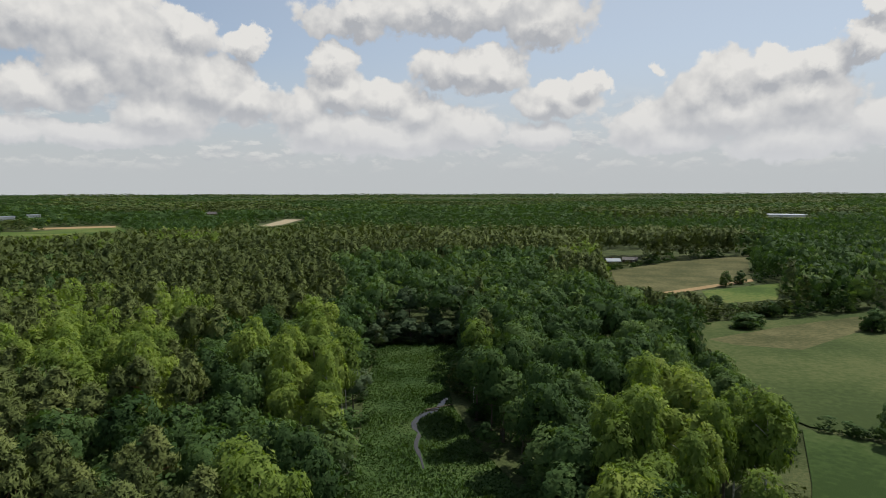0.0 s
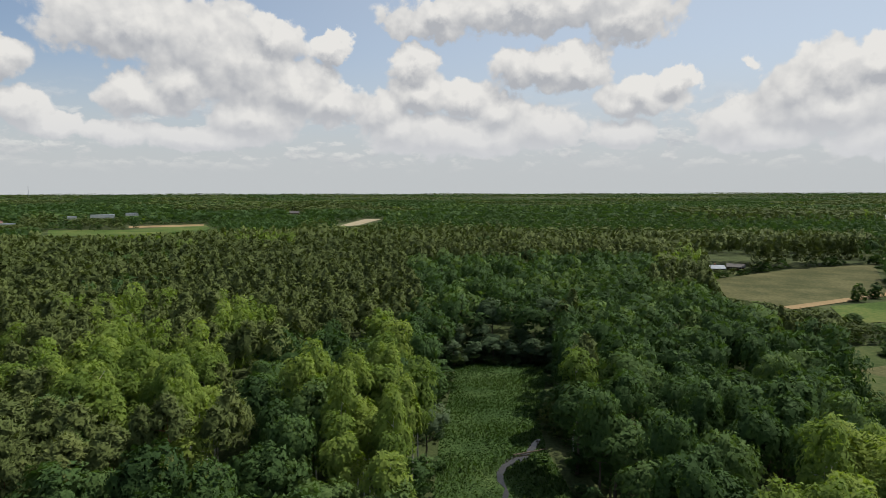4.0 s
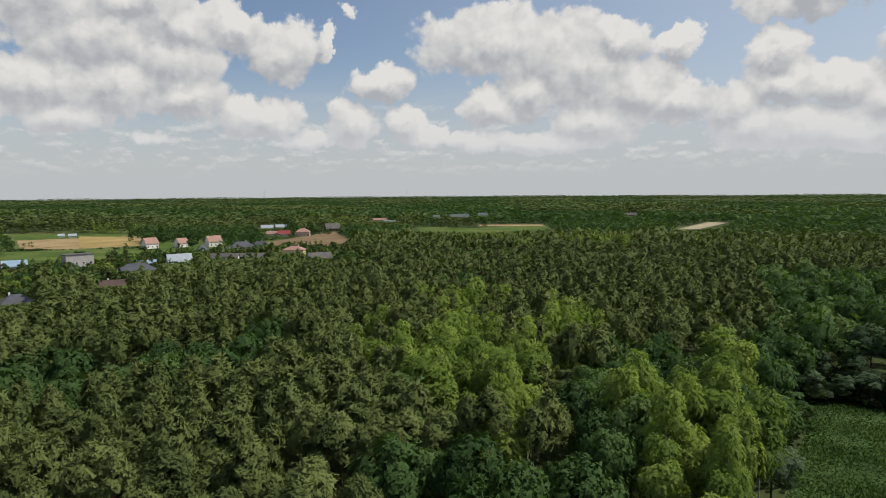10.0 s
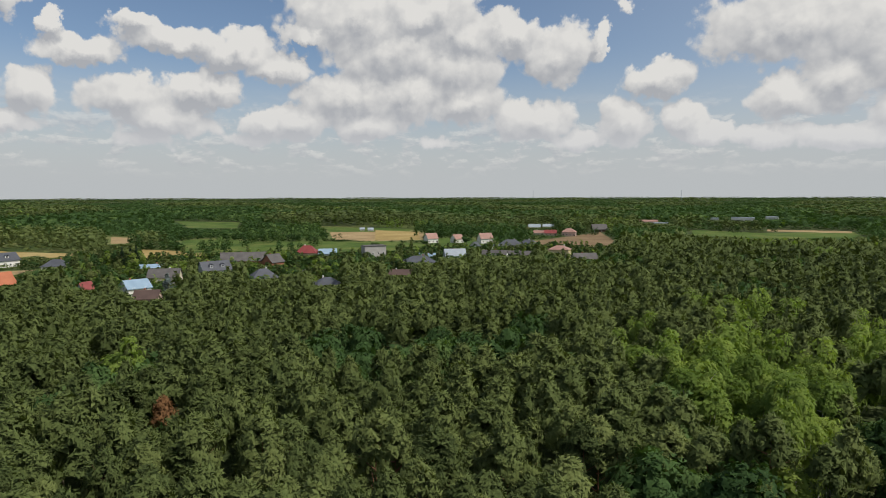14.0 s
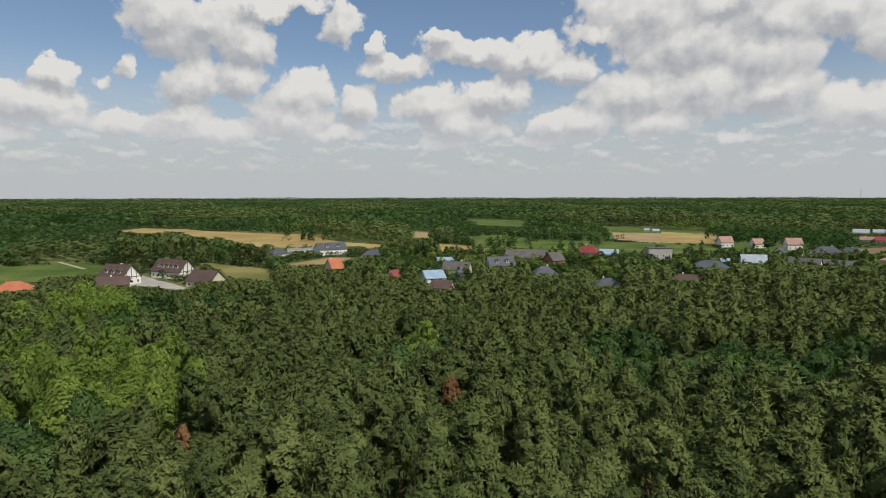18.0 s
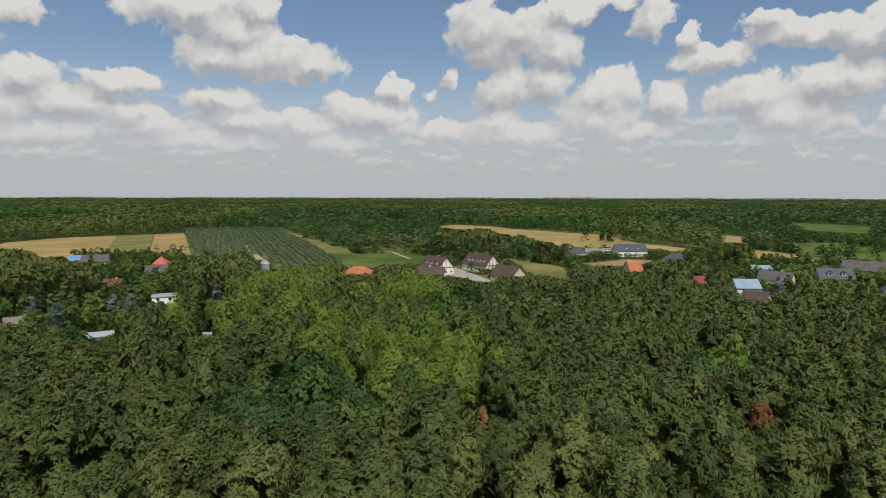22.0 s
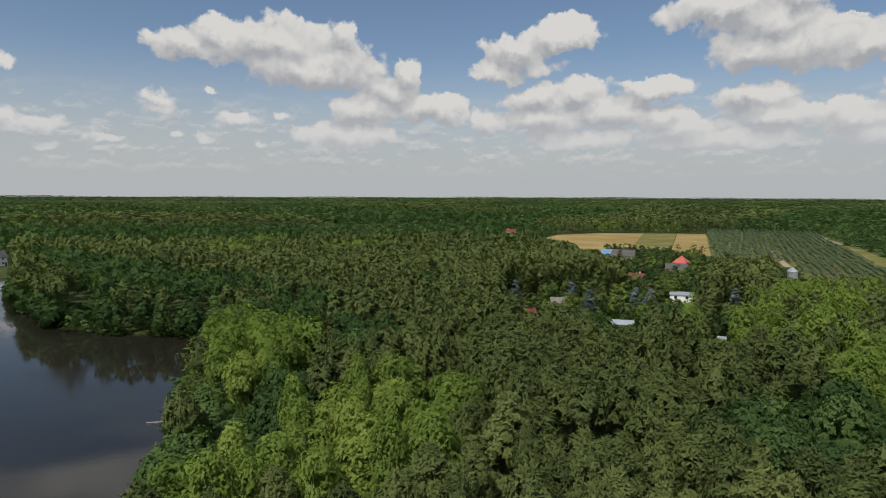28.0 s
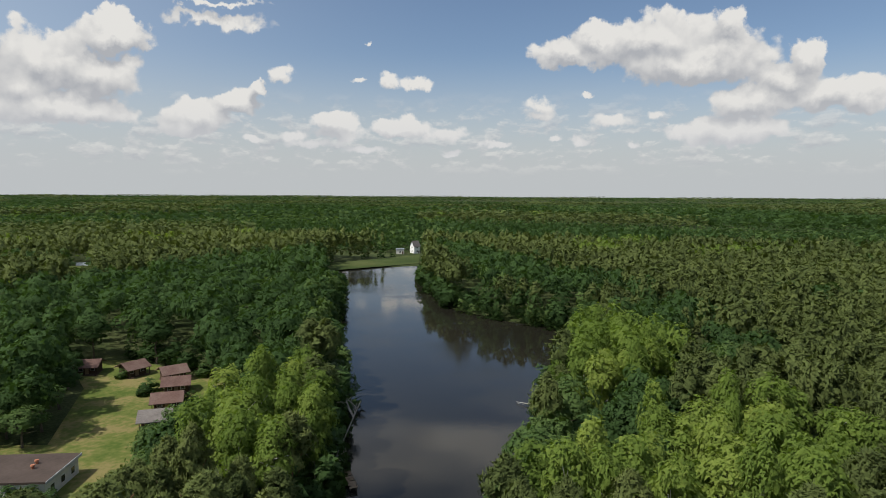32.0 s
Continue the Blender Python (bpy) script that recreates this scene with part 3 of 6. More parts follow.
LAKE = [(104, -348), (75, -258), (51, -211), (30, -194), (12, -185), (-6, -172), (-8, -150), (0, -128), (4, -104), (3, -74), (5, -45), (10, -20),
        (22, -20), (30, -42), (36, -58), (42, -74), (50, -97), (66, -127), (78, -152), (89, -184), (122, -265), (146, -320)]
REEDS = [(-13, 50), (-14.5, 88), (-16.5, 114), (-18.5, 134), (-20.5, 187), (4, 185), (0, 145), (1, 128), (6, 104), (11, 90), (13, 50)]
STREAM = [(-0.1, 131.8), (-1.0, 128.9), (-1.9, 126.0), (-3.2, 123.6), (-4.7, 122.0), (-5.9, 119.7), (-6.5, 117.3), (-6.3, 114.5), (-5.4, 112.3), (-5.3, 110.6), (-5.6, 108.2), (-5.6, 105.8), (-5.1, 103.6), (-4.5, 101.1), (-3.9, 97.2)]
CENTRE = (-3.3, 25.9)                # a point on the plan from which the woods are laid out


def ground_z(x, y):
    """The height of the land: level, the lake bed sunk in it, and a slow rise far out."""
    x, y = np.asarray(x, float), np.asarray(y, float)
    r = np.hypot(x, y)
    z = 20.0 * smooth(1500, 4800, r)
    near = (np.abs(x) < 220) & (y < 10) & (y > -380)
    deep = np.where(inside(LAKE, x, y), 1.0, -1.0) * edge_distance(LAKE, x, y)
    bed = np.where(near, -1.6 * smooth(-3.5, 3.0, deep), 0)
    return z + bed


def mesh_object(name, verts, faces, mat, smooth_faces=False):
    me = bpy.data.meshes.new(name)
    me.from_pydata([tuple(v) for v in verts], [], [tuple(f) for f in faces])
    me.materials.append(mat)
    if smooth_faces:
        me.polygons.foreach_set("use_smooth", np.ones(len(me.polygons), bool))
    me.update()
    return new(name, me)


def part(name, bm, mat, parent, label=""):
    me = bpy.data.meshes.new(name)
    bm.to_mesh(me)
    bm.free()
    me.materials.append(mat)
    ob = new(name, me)
    ob.parent = parent
    if label:
        tagged(ob, label)
    return ob


def box(bm, x0, x1, y0, y1, z0, z1):
    v = [bm.verts.new(p) for p in ((x0, y0, z0), (x1, y0, z0), (x1, y1, z0), (x0, y1, z0), (x0, y0, z1), (x1, y0, z1), (x1, y1, z1), (x0, y1, z1))]
    for f in ((0, 3, 2, 1), (4, 5, 6, 7), (0, 1, 5, 4), (1, 2, 6, 5), (2, 3, 7, 6), (3, 0, 4, 7)):
        bm.faces.new([v[i] for i in f])
    return bm


def boxed(x0, x1, y0, y1, z0, z1):
    return box(bmesh.new(), x0, x1, y0, y1, z0, z1)


def tube(bm, a, b, ra, rb, sides=6):
    """A tapered round bar from a to b."""
    a, b = Vector(a), Vector(b)
    q = (b - a).to_track_quat("Z", "Y").to_matrix()
    rings = []
    for c, r in ((a, ra), (b, rb)):
        rings.append([bm.verts.new(c + q @ Vector((r * math.cos(2 * math.pi * i / sides), r * math.sin(2 * math.pi * i / sides), 0))) for i in range(sides)])
    for i in range(sides):
        j = (i + 1) % sides
        bm.faces.new((rings[0][i], rings[0][j], rings[1][j], rings[1][i]))
    bm.faces.new(rings[1])
    bm.faces.new(rings[0][::-1])
    return bm


# ---- ground, water, fields ----
axis = np.concatenate([-np.geomspace(4900, 345, 34), np.arange(-340, 341, 5.0), np.geomspace(345, 4900, 34)])
gx, gy = np.meshgrid(axis, axis - 60)
gz = ground_z(gx, gy)
n = len(axis)
idx = np.arange(n * n).reshape(n, n)
quads = np.stack([idx[:-1, :-1], idx[:-1, 1:], idx[1:, 1:], idx[1:, :-1]], -1).reshape(-1, 4)
tagged(mesh_object("ground", np.stack([gx, gy, gz], -1).reshape(-1, 3).tolist(), quads.tolist(), M_GROUND, True),
       "level green-brown land with low undergrowth under woods", "ground", kind="structure")

YARDS = []                           # gardens, where small trees stand between the houses
FIELDS = []                          # outlines kept clear of tall trees, with the place that they are seen open to


def sheet(name, poly, z, mat, label, category, cell=None):
    bm = bmesh.new()
    f = bm.faces.new([bm.verts.new((x, y, 0)) for x, y in poly])
    bmesh.ops.triangulate(bm, faces=[f])
    bmesh.ops.recalc_face_normals(bm, faces=bm.faces[:])
    me = bpy.data.meshes.new(name)
    bm.to_mesh(me)
    bm.free()
    co = np.zeros(len(me.vertices) * 3)
    me.vertices.foreach_get("co", co)
    co = co.reshape(-1, 3)
    co[:, 2] = z + 20.0 * smooth(1500, 4800, np.hypot(co[:, 0], co[:, 1]))
    me.vertices.foreach_set("co", co.ravel())
    if len(me.polygons) and me.polygons[0].normal.z < 0:
        me.flip_normals()
    me.materials.append(mat)
    return tagged(new(name, me), label, category, kind="structure")


layer = [0.04]


def field(name, poly, mat, label, seen=True):
    layer[0] += 0.006
    (YARDS if name == "village_yard" else FIELDS).append(poly)
    return sheet(name, poly, layer[0], mat, label, name.split("_")[-1])


tagged(sheet("lake_water", LAKE, -0.3, M_WATER, "calm dark lake reflecting a cloudy sky", "lake"), kind="structure")
sheet("reed_meadow", REEDS, 0.03, M_REED, "wet green reed meadow along a narrow stream", "meadow")
pts = np.array(STREAM, float)
side = np.gradient(pts, axis=0)
side = np.stack([-side[:, 1], side[:, 0]], -1) / np.hypot(*side.T)[:, None]
wide = np.array((0.35, 0.8, 0.5, 1.3, 1.1, 0.6, 0.6, 0.5, 0.15, 0.45, 0.4, 0.35, 0.4, 0.2, 0.15))[:, None]
ribbon = [tuple(p) for p in pts + side * wide] + [tuple(p) for p in (pts - side * wide)[::-1]]
sheet("stream_water", ribbon, 0.10, M_WATER, "narrow winding stream shining in a reed meadow", "stream")
field("farmland", [(-233, 62), (-262, 170), (-330, 260), (-520, 420), (-640, 560), (-900, 520), (-900, 60), (-860, -160), (-700, -420), (-560, -560), (-420, -480), (-250, -330), (-200, -230), (-190, -130), (-240, -60)],
      M_FARM, "open farmland of rough grass between fields and hedges")
FIELDS.pop()
# fields and paths, as outlines on the ground
field("wheat_field", [(-821, -368), (-889, -363), (-860, -294), (-800, -236), (-730, -110), (-618, -54), (-573, -6), (-520, -3), (-558, -47), (-529, -60), (-541, -114), (-606, -149), (-706, -237), (-794, -338)], M_STRAW, "long strip of ripe golden wheat beside the village")
field("hay_field", [(-423, -114), (-411, -101), (-387, -68), (-330, -54), (-340, -73), (-383, -95)], M_OLIVE, "yellow-green mown hay field behind terraced houses")
field("stubble_plot", [(-414, -62), (-457, -40), (-456, -19), (-426, -30), (-399, -49)], M_TAN, "pale tan stubble plot between houses")
field("stubble_plot", [(-445, 12), (-442, 27), (-397, 26), (-394, 13)], M_TAN, "pale tan stubble plot beside a farmyard")
field("stubble_plot", [(-785, 20), (-757, 38), (-668, 35), (-663, 20)], M_TAN, "small tan stubble plot among bushes")
field("wheat_strip", [(-588, 44), (-532, 90), (-471, 83), (-468, 40)], M_STRAW, "strip of yellow-green ripening grain")
field("pasture", [(-684, 84), (-706, 118), (-633, 144), (-600, 213), (-539, 282), (-468, 273), (-474, 178), (-537, 72)], M_GREEN, "bright green pasture behind the village")
field("wheat_field", [(-777, 268), (-790, 328), (-681, 356), (-572, 302), (-584, 249), (-623, 223)], M_TAN, "orange-tan ripe grain field behind the village")
field("pasture", [(-895, 296), (-763, 380), (-718, 352), (-752, 260)], M_GREEN, "bright green pasture along a wood")
field("pasture", [(-1220, 120), (-1111, 215), (-907, 174), (-958, 117)], M_GREEN, "distant bright green pasture between woods")
field("pasture", [(-590, 331), (-582, 364), (-449, 307), (-462, 250)], M_GREEN, "green grass round farmhouses")
field("ploughed_field", [(-501, 386), (-583, 548), (-470, 464), (-420, 412), (-433, 356)], M_BROWN, "brown ploughed field at the village edge")
field("pasture", [(-425, 368), (-417, 404), (-350, 335), (-350, 307)], M_GREEN, "green grass beside a yellow house")
field("far_pasture", [(-566, 689), (-471, 702), (-445, 829), (-365, 709), (-404, 616), (-490, 598)], M_GREEN, "distant green pasture in front of dark woods")
field("far_pasture", [(-522, 777), (-445, 829), (-422, 787), (-495, 737)], M_TAN, "distant strip of pale stubble")
field("village_meadow", [(-590, 257), (-506, 269), (-462, 293), (-433, 264), (-471, 230), (-506, 223)], M_GREEN, "green meadow between village gardens")
field("wheat_field", [(-764, 326), (-699, 358), (-575, 300), (-590, 257)], M_STRAW, "golden grain strip behind the village")
field("wheat_field", [(-319, -552), (-361, -597), (-427, -611), (-476, -594), (-308, -392), (-278, -413), (-310, -475), (-312, -504)], M_STRAW, "ripe golden wheat field in front of dark woods")
field("wheat_field", [(-476, -593), (-512, -580), (-335, -377), (-308, -392)], M_OLIVE, "browner strip of ripening grain")
field("wheat_field", [(-512, -579), (-538, -561), (-348, -346), (-332, -372)], M_STRAW, "ripe golden wheat strip beside a tree nursery")
field("nursery_ground", [(-574, -599), (-638, -579), (-364, -295), (-333, -327)], M_OLIVE, "grassy ground of a tree nursery")
field("nursery_ground", [(-639, -578), (-660, -517), (-429, -289), (-339, -202), (-294, -215), (-371, -302)], M_OLIVE, "grassy ground of a young conifer plantation")
field("dirt_track", [(-475, -420), (-477, -418), (-315, -240), (-312, -244)], M_SAND, "pale dirt track through a tree nursery")
field("dirt_track", [(-668, -533), (-672, -527), (-545, -393), (-546, -410)], M_SAND, "bare sandy strip beside a field")
field("hay_field", [(-529, -401), (-539, -386), (-418, -246), (-387, -234), (-399, -267)], M_OLIVE, "yellow-green hay field beside a wood")
field("meadow", [(-392, -261), (-430, -201), (-405, -168), (-356, -163), (-326, -187)], M_GREEN, "green meadow in front of a wood edge")
field("dirt_track", [(-434, -222), (-436, -220), (-393, -180), (-391, -182)], M_SAND, "pale track across a meadow")
field("parking_lot", [(-362, -142), (-365, -137), (-310, -89), (-297, -86), (-313, -105), (-314, -124)], M_PAVE, "pale paved yard beside terraced houses")
field("village_yard", [(-492, -6), (-484, 71), (-445, 138), (-430, 207), (-304, 154), (-292, 99), (-303, 48), (-312, 6)], M_YARD, "grassy village gardens between houses")
field("village_yard", [(-468, 224), (-440, 346), (-401, 390), (-315, 300), (-322, 231), (-314, 158)], M_YARD, "grassy village gardens between houses")
field("village_yard", [(-300, -413), (-334, -343), (-230, -215), (-162, -152), (-154, -164), (-181, -222)], M_YARD, "gardens round houses in a forest clearing")
field("village_yard", [(-98, -160), (-112, -188), (-136, -206), (-164, -188), (-156, -150), (-146, -110), (-134, -108), (-120, -140)], M_YARD, "overgrown gardens round sheds in a forest clearing")
field("dirt_track", [(-408, 21), (-407, 24), (-340, 51), (-334, 48)], M_PAVE, "grey village lane between gardens")
field("dirt_track", [(-364, 107), (-377, 128), (-369, 126), (-353, 105)], M_PAVE, "grey village lane beside gardens")
field("dirt_track", [(-405, 172), (-415, 197), (-401, 191), (-392, 168)], M_PAVE, "grey concrete yard beside a house")
field("stubble_field", [(92, 348), (148, 396), (206, 426), (155, 314), (97, 272), (80, 290)], M_PALE, "pale dry mown field enclosed by woods")
field("dirt_track", [(94, 272), (155, 314), (152, 306), (95, 266)], M_TAN, "pale farm track between two fields")
field("pasture", [(114, 276), (162, 300), (136, 253), (105, 243)], M_GREEN, "small bright green pasture beside bushes")
field("meadow", [(87, 209), (134, 221), (173, 233), (204, 220), (108, 114), (80, 109), (69, 115), (65, 127), (77, 186)], M_MEADOW, "large olive-green meadow with mown patches")
field("hay_patch", [(79, 185), (114, 204), (160, 225), (135, 198), (100, 172), (84, 178)], M_PALE, "pale drying hay on a meadow")
field("mown_meadow", [(67, 114), (78, 106), (89, 104), (67, 78), (48, 78), (56, 92)], M_MOWN, "dark green mown meadow with curved mowing lines")
field("cabin_lawn", [(132, -108), (115, -113), (80, -101), (79, -85), (78, -70), (64, -48), (70, -44), (87, -39), (110, -56), (90, -61), (109, -89)], M_LAWN, "sunlit lawn with dry patches round wooden cabins")
field("dam_bank", [(145, -307), (106, -357), (121, -411), (162, -345)], M_MEADOW, "grassy dam bank at the end of the lake")
field("road_verge", [(-244, 794), (-222, 806), (-234, 1002), (-262, 1003)], M_SAND, "bare sandy ground beside a distant road")

# ---- houses ----
HOUSES = []


def wall_windows(parent, w, d, h, rows, rng):
    """Windows on all four walls, each with a frame and a pane."""
    for side in range(4):
        length = w if side % 2 == 0 else d
        count = max(1, int(length / 3.6))
        for row in range(rows):
            for i in range(count):
                u = (i + 0.5) / count * length - length / 2
                z = 1.0 + row * 2.8
                m = pose(0, 0, 0, 0, 0, 90 * side) @ pose(u, -(d if side % 2 == 0 else w) / 2, z)
                fr = part("window", boxed(-0.62, 0.62, -0.06, 0.02, 0, 1.35), WHITE_FRAME, parent)
                fr.matrix_local = m
                pane = part("pane", boxed(-0.52, 0.52, -0.085, -0.05, 0.1, 1.25), PANE, fr)
                pane.matrix_local = Matrix()


def roof_gable(w, d, h, e=0.5, t=0.22):
    bm = bmesh.new()
    prof = [(-d / 2 - e, -e * 2 * h / d), (0, h), (d / 2 + e, -e * 2 * h / d)]
    prof = prof + [(y, z + t) for y, z in prof[::-1]]
    a = [bm.verts.new((-w / 2 - e, y, z)) for y, z in prof]
    b = [bm.verts.new((w / 2 + e, y, z)) for y, z in prof]
    for i in range(6):
        j = (i + 1) % 6
        bm.faces.new((a[i], b[i], b[j], a[j]))
    for ring in (a, b[::-1]):
        bm.faces.new((ring[0], ring[1], ring[4], ring[5]))
        bm.faces.new((ring[1], ring[2], ring[3], ring[4]))
    bmesh.ops.recalc_face_normals(bm, faces=bm.faces[:])
    return bm


def roof_hip(w, d, h, e=0.6, t=0.2):
    bm = bmesh.new()
    k = max(0.3, w / 2 - d / 2 * 0.9)
    low = [bm.verts.new(p) for p in ((-w / 2 - e, -d / 2 - e, -0.15), (w / 2 + e, -d / 2 - e, -0.15), (w / 2 + e, d / 2 + e, -0.15), (-w / 2 - e, d / 2 + e, -0.15))]
    mid = [bm.verts.new(v.co + Vector((0, 0, t))) for v in low]
    r0, r1 = bm.verts.new((-k, 0, h)), bm.verts.new((k, 0, h))
    bm.faces.new(low[::-1])
    for i in range(4):
        j = (i + 1) % 4
        bm.faces.new((low[i], low[j], mid[j], mid[i]))
    bm.faces.new((mid[0], mid[1], r1, r0))
    bm.faces.new((mid[2], mid[3], r0, r1))
    bm.faces.new((mid[1], mid[2], r1))
    bm.faces.new((mid[3], mid[0], r0))
    return bm


def house(x, y, turn, w, d, eave, rise, style, wall, roof, label, dormers=0, windows=True):
    rng = random.Random(int(x * 7 + y * 13))
    HOUSES.append((x, y, max(w, d) / 2, eave))
    ob = tagged(new("hall" if "hall" in label else "shed" if "shed" in label or "outbuilding" in label else "barn" if "barn" in label else "cabin" if "cabin" in label else "house"), label,
                "hall" if "hall" in label else "shed" if "shed" in label else "barn" if "barn" in label else "cabin" if "cabin" in label else "house")
    ob.matrix_world = pose(x, y, float(ground_z(x, y)), 0, 0, turn)
    bm = boxed(-w / 2, w / 2, -d / 2, d / 2, -0.3, eave)
    if style == "gable":
        for sx in (-1, 1):
            v = [bm.verts.new((sx * w / 2, -d / 2, eave)), bm.verts.new((sx * w / 2, d / 2, eave)), bm.verts.new((sx * w / 2, 0, eave + rise * 0.98)),
                 bm.verts.new((sx * (w / 2 - 0.25), -d / 2, eave)), bm.verts.new((sx * (w / 2 - 0.25), d / 2, eave)), bm.verts.new((sx * (w / 2 - 0.25), 0, eave + rise * 0.98))]
            for f in ((0, 1, 2), (3, 5, 4), (0, 2, 5, 3), (1, 4, 5, 2)):
                bm.faces.new([v[i] for i in f])
        bmesh.ops.recalc_face_normals(bm, faces=bm.faces[:])
    part("wall", bm, wall, ob)
    if style == "gable":
        r = part("roof", roof_gable(w, d, rise), roof, ob)
    elif style == "hip":
        r = part("roof", roof_hip(w, d, rise), roof, ob)
    else:
        r = part("roof", boxed(-w / 2 - 0.3, w / 2 + 0.3, -d / 2 - 0.3, d / 2 + 0.3, 0.003, max(0.25, min(rise, 0.5))), roof, ob)
    r.matrix_local = pose(0, 0, eave)
    if windows and eave > 2.0 and w > 4:
        wall_windows(ob, w, d, eave, 2 if eave > 4.6 else 1, rng)
        door = part("door", boxed(-0.5, 0.5, -0.07, 0.03, 0, 2.05), W_WOOD, ob, "dark front door")
        door.matrix_local = pose(w * 0.5 - 1.0, -d / 2, 0)
    if style != "flat" and w > 6 and "shed" not in label:
        c = part("chimney", boxed(-0.35, 0.35, -0.3, 0.3, -rise * 0.4, 1.1), W_BRICK if rng.random() < 0.6 else W_WHITE, r)
        c.matrix_local = pose(w * rng.uniform(-0.25, 0.25), d * 0.08, rise * 0.9)
    if "terraced" in label:
        # dark timbers on the white gables
        for sx in (-1, 1):
            for yy, zz in ((-d * 0.25, rise * 0.45), (0, rise * 0.9), (d * 0.25, rise * 0.45)):
                part("timber", boxed(sx * w / 2 - 0.05, sx * w / 2 + 0.05, yy - 0.18, yy + 0.18, eave - 1.0, eave + zz), W_WOOD, ob)
            part("timber", boxed(sx * w / 2 - 0.06, sx * w / 2 + 0.06, -d / 2, d / 2, eave - 0.2, eave + 0.15), W_WOOD, ob)
    for i in range(dormers):
        u = (i + 0.5) / dormers * w * 0.8 - w * 0.4
        dm = part("dormer", boxed(-0.9, 0.9, -1.2, 1.2, 0, 1.5), wall, r)
        dm.matrix_local = pose(u, -d * 0.26, rise * 0.3)
        cap = part("dormer_roof", roof_gable(2.6, 2.0, 0.7, 0.25, 0.12), roof, dm)
        cap.matrix_local = pose(0, 0, 1.5, 0, 0, 90)
        pn = part("pane", boxed(-0.5, 0.5, -1.24, -1.2, 0.35, 1.3), PANE, dm)
        pn.matrix_local = Matrix()
    return ob


# houses and farm buildings
house(-483, -43, 123, 22.8, 11.0, 4.5, 4.5, "gable", W_WHITE, R_SLATE, "white rendered house with dark grey gable roof and dormers", dormers=2, windows=True)
house(-458, -77, 123, 12.0, 9.0, 3.5, 3.5, "hip", W_WHITE, R_SLATE, "white house with dark hipped roof", dormers=0, windows=True)
house(-496, -72, 101, 13.6, 6.0, 2.8, 0.7, "flat", W_WHITE, R_METAL, "low white outbuilding beside a field", dormers=0, windows=True)
house(-503, -62, 100, 10.1, 6.0, 2.8, 0.7, "flat", W_WHITE, R_METAL, "low white outbuilding beside a field", dormers=0, windows=True)
house(-451, -8, 84, 14.5, 11.0, 2.6, 3.9, "hip", W_WHITE, R_SLATE, "low house with broad dark grey roof", dormers=0, windows=True)
house(-364, -24, 128, 7.6, 9.0, 3.5, 5.2, "gable", W_CREAM, R_ORANGE, "house with steep orange-red tiled roof among trees", dormers=0, windows=True)
house(-327, 12, 122, 5.0, 5.0, 3.4, 2.8, "gable", W_WHITE, R_RED, "small white house with red roof", dormers=0, windows=True)
house(-310, 32, 109, 10.0, 11.0, 4.8, 3.2, "gable", W_WHITE, R_BLUE, "white house with pale blue-grey metal roof", dormers=0, windows=True)
house(-284, 36, 73, 9.1, 9.0, 3.6, 2.9, "gable", W_PINK, R_BROWN, "pinkish brick annex with brown roof", dormers=0, windows=True)
house(-414, 44, 87, 13.3, 9.0, 2.5, 1.7, "gable", W_WHITE, R_BLUE, "low building with pale blue metal roof", dormers=0, windows=True)
house(-353, 47, 72, 14.9, 10.0, 3.8, 3.8, "gable", W_CREAM, R_DARK, "long farm building with dark roof", dormers=0, windows=True)
house(-366, 73, 105, 15.8, 10.0, 4.5, 4.5, "gable", W_GREY, R_SLATE, "pale grey house with dark roof and dormers", dormers=2, windows=True)
house(-329, 92, 94, 12.8, 10.0, 3.1, 4.6, "hip", W_WHITE, R_SLATE, "white house with dark hipped roof", dormers=0, windows=True)
house(-418, 98, 76, 27.7, 14.0, 3.9, 4.8, "gable", W_BRICK, R_DARK, "large old barn with dark grey roof", dormers=0, windows=True)
house(-393, 111, 118, 9.4, 10.0, 4.5, 4.5, "gable", W_BRICK, R_DARK, "red brick gable end of a farm barn", dormers=0, windows=True)
house(-444, 147, 60, 14.4, 10.0, 4.3, 5.2, "hip", W_CREAM, R_RED, "house with dark red hipped roof", dormers=0, windows=True)
house(-437, 160, 73, 12.3, 9.0, 3.9, 3.1, "gable", W_GREY, R_BLUE, "shed with pale blue metal roof", dormers=0, windows=True)
house(-418, 188, 84, 15.6, 10.0, 9.4, 0.8, "flat", W_CONC, R_DARK, "unfinished two-storey grey block house", dormers=0, windows=True)
house(-359, 196, 74, 20.0, 13.0, 3.1, 3.9, "hip", W_WHITE, R_SLATE, "large low house with dark hipped roof", dormers=0, windows=True)
house(-402, 223, 64, 11.2, 8.0, 1.9, 1.9, "gable", W_GREY, R_BLUE, "small barn with pale blue roof", dormers=0, windows=True)
house(-376, 231, 73, 14.1, 11.0, 3.0, 5.5, "gable", W_WHITE, R_METAL, "white barn with bright metal roof", dormers=0, windows=True)
house(-312, 162, 58, 11.8, 8.0, 2.4, 2.4, "gable", W_WOOD, R_BROWN, "low wooden cabin with reddish brown roof", dormers=0, windows=True)
house(-293, 115, 83, 12.0, 10.0, 2.7, 3.3, "hip", W_WHITE, R_SLATE, "house with dark hipped roof half hidden by trees", dormers=0, windows=True)
house(-534, 292, 91, 11.0, 9.0, 4.6, 4.6, "gable", W_WHITE, R_PINK, "white house with pale red gable roof", dormers=0, windows=True)
house(-522, 314, 96, 9.4, 9.0, 4.0, 4.0, "gable", W_WHITE, R_PINK, "white house with pale red gable roof", dormers=0, windows=True)
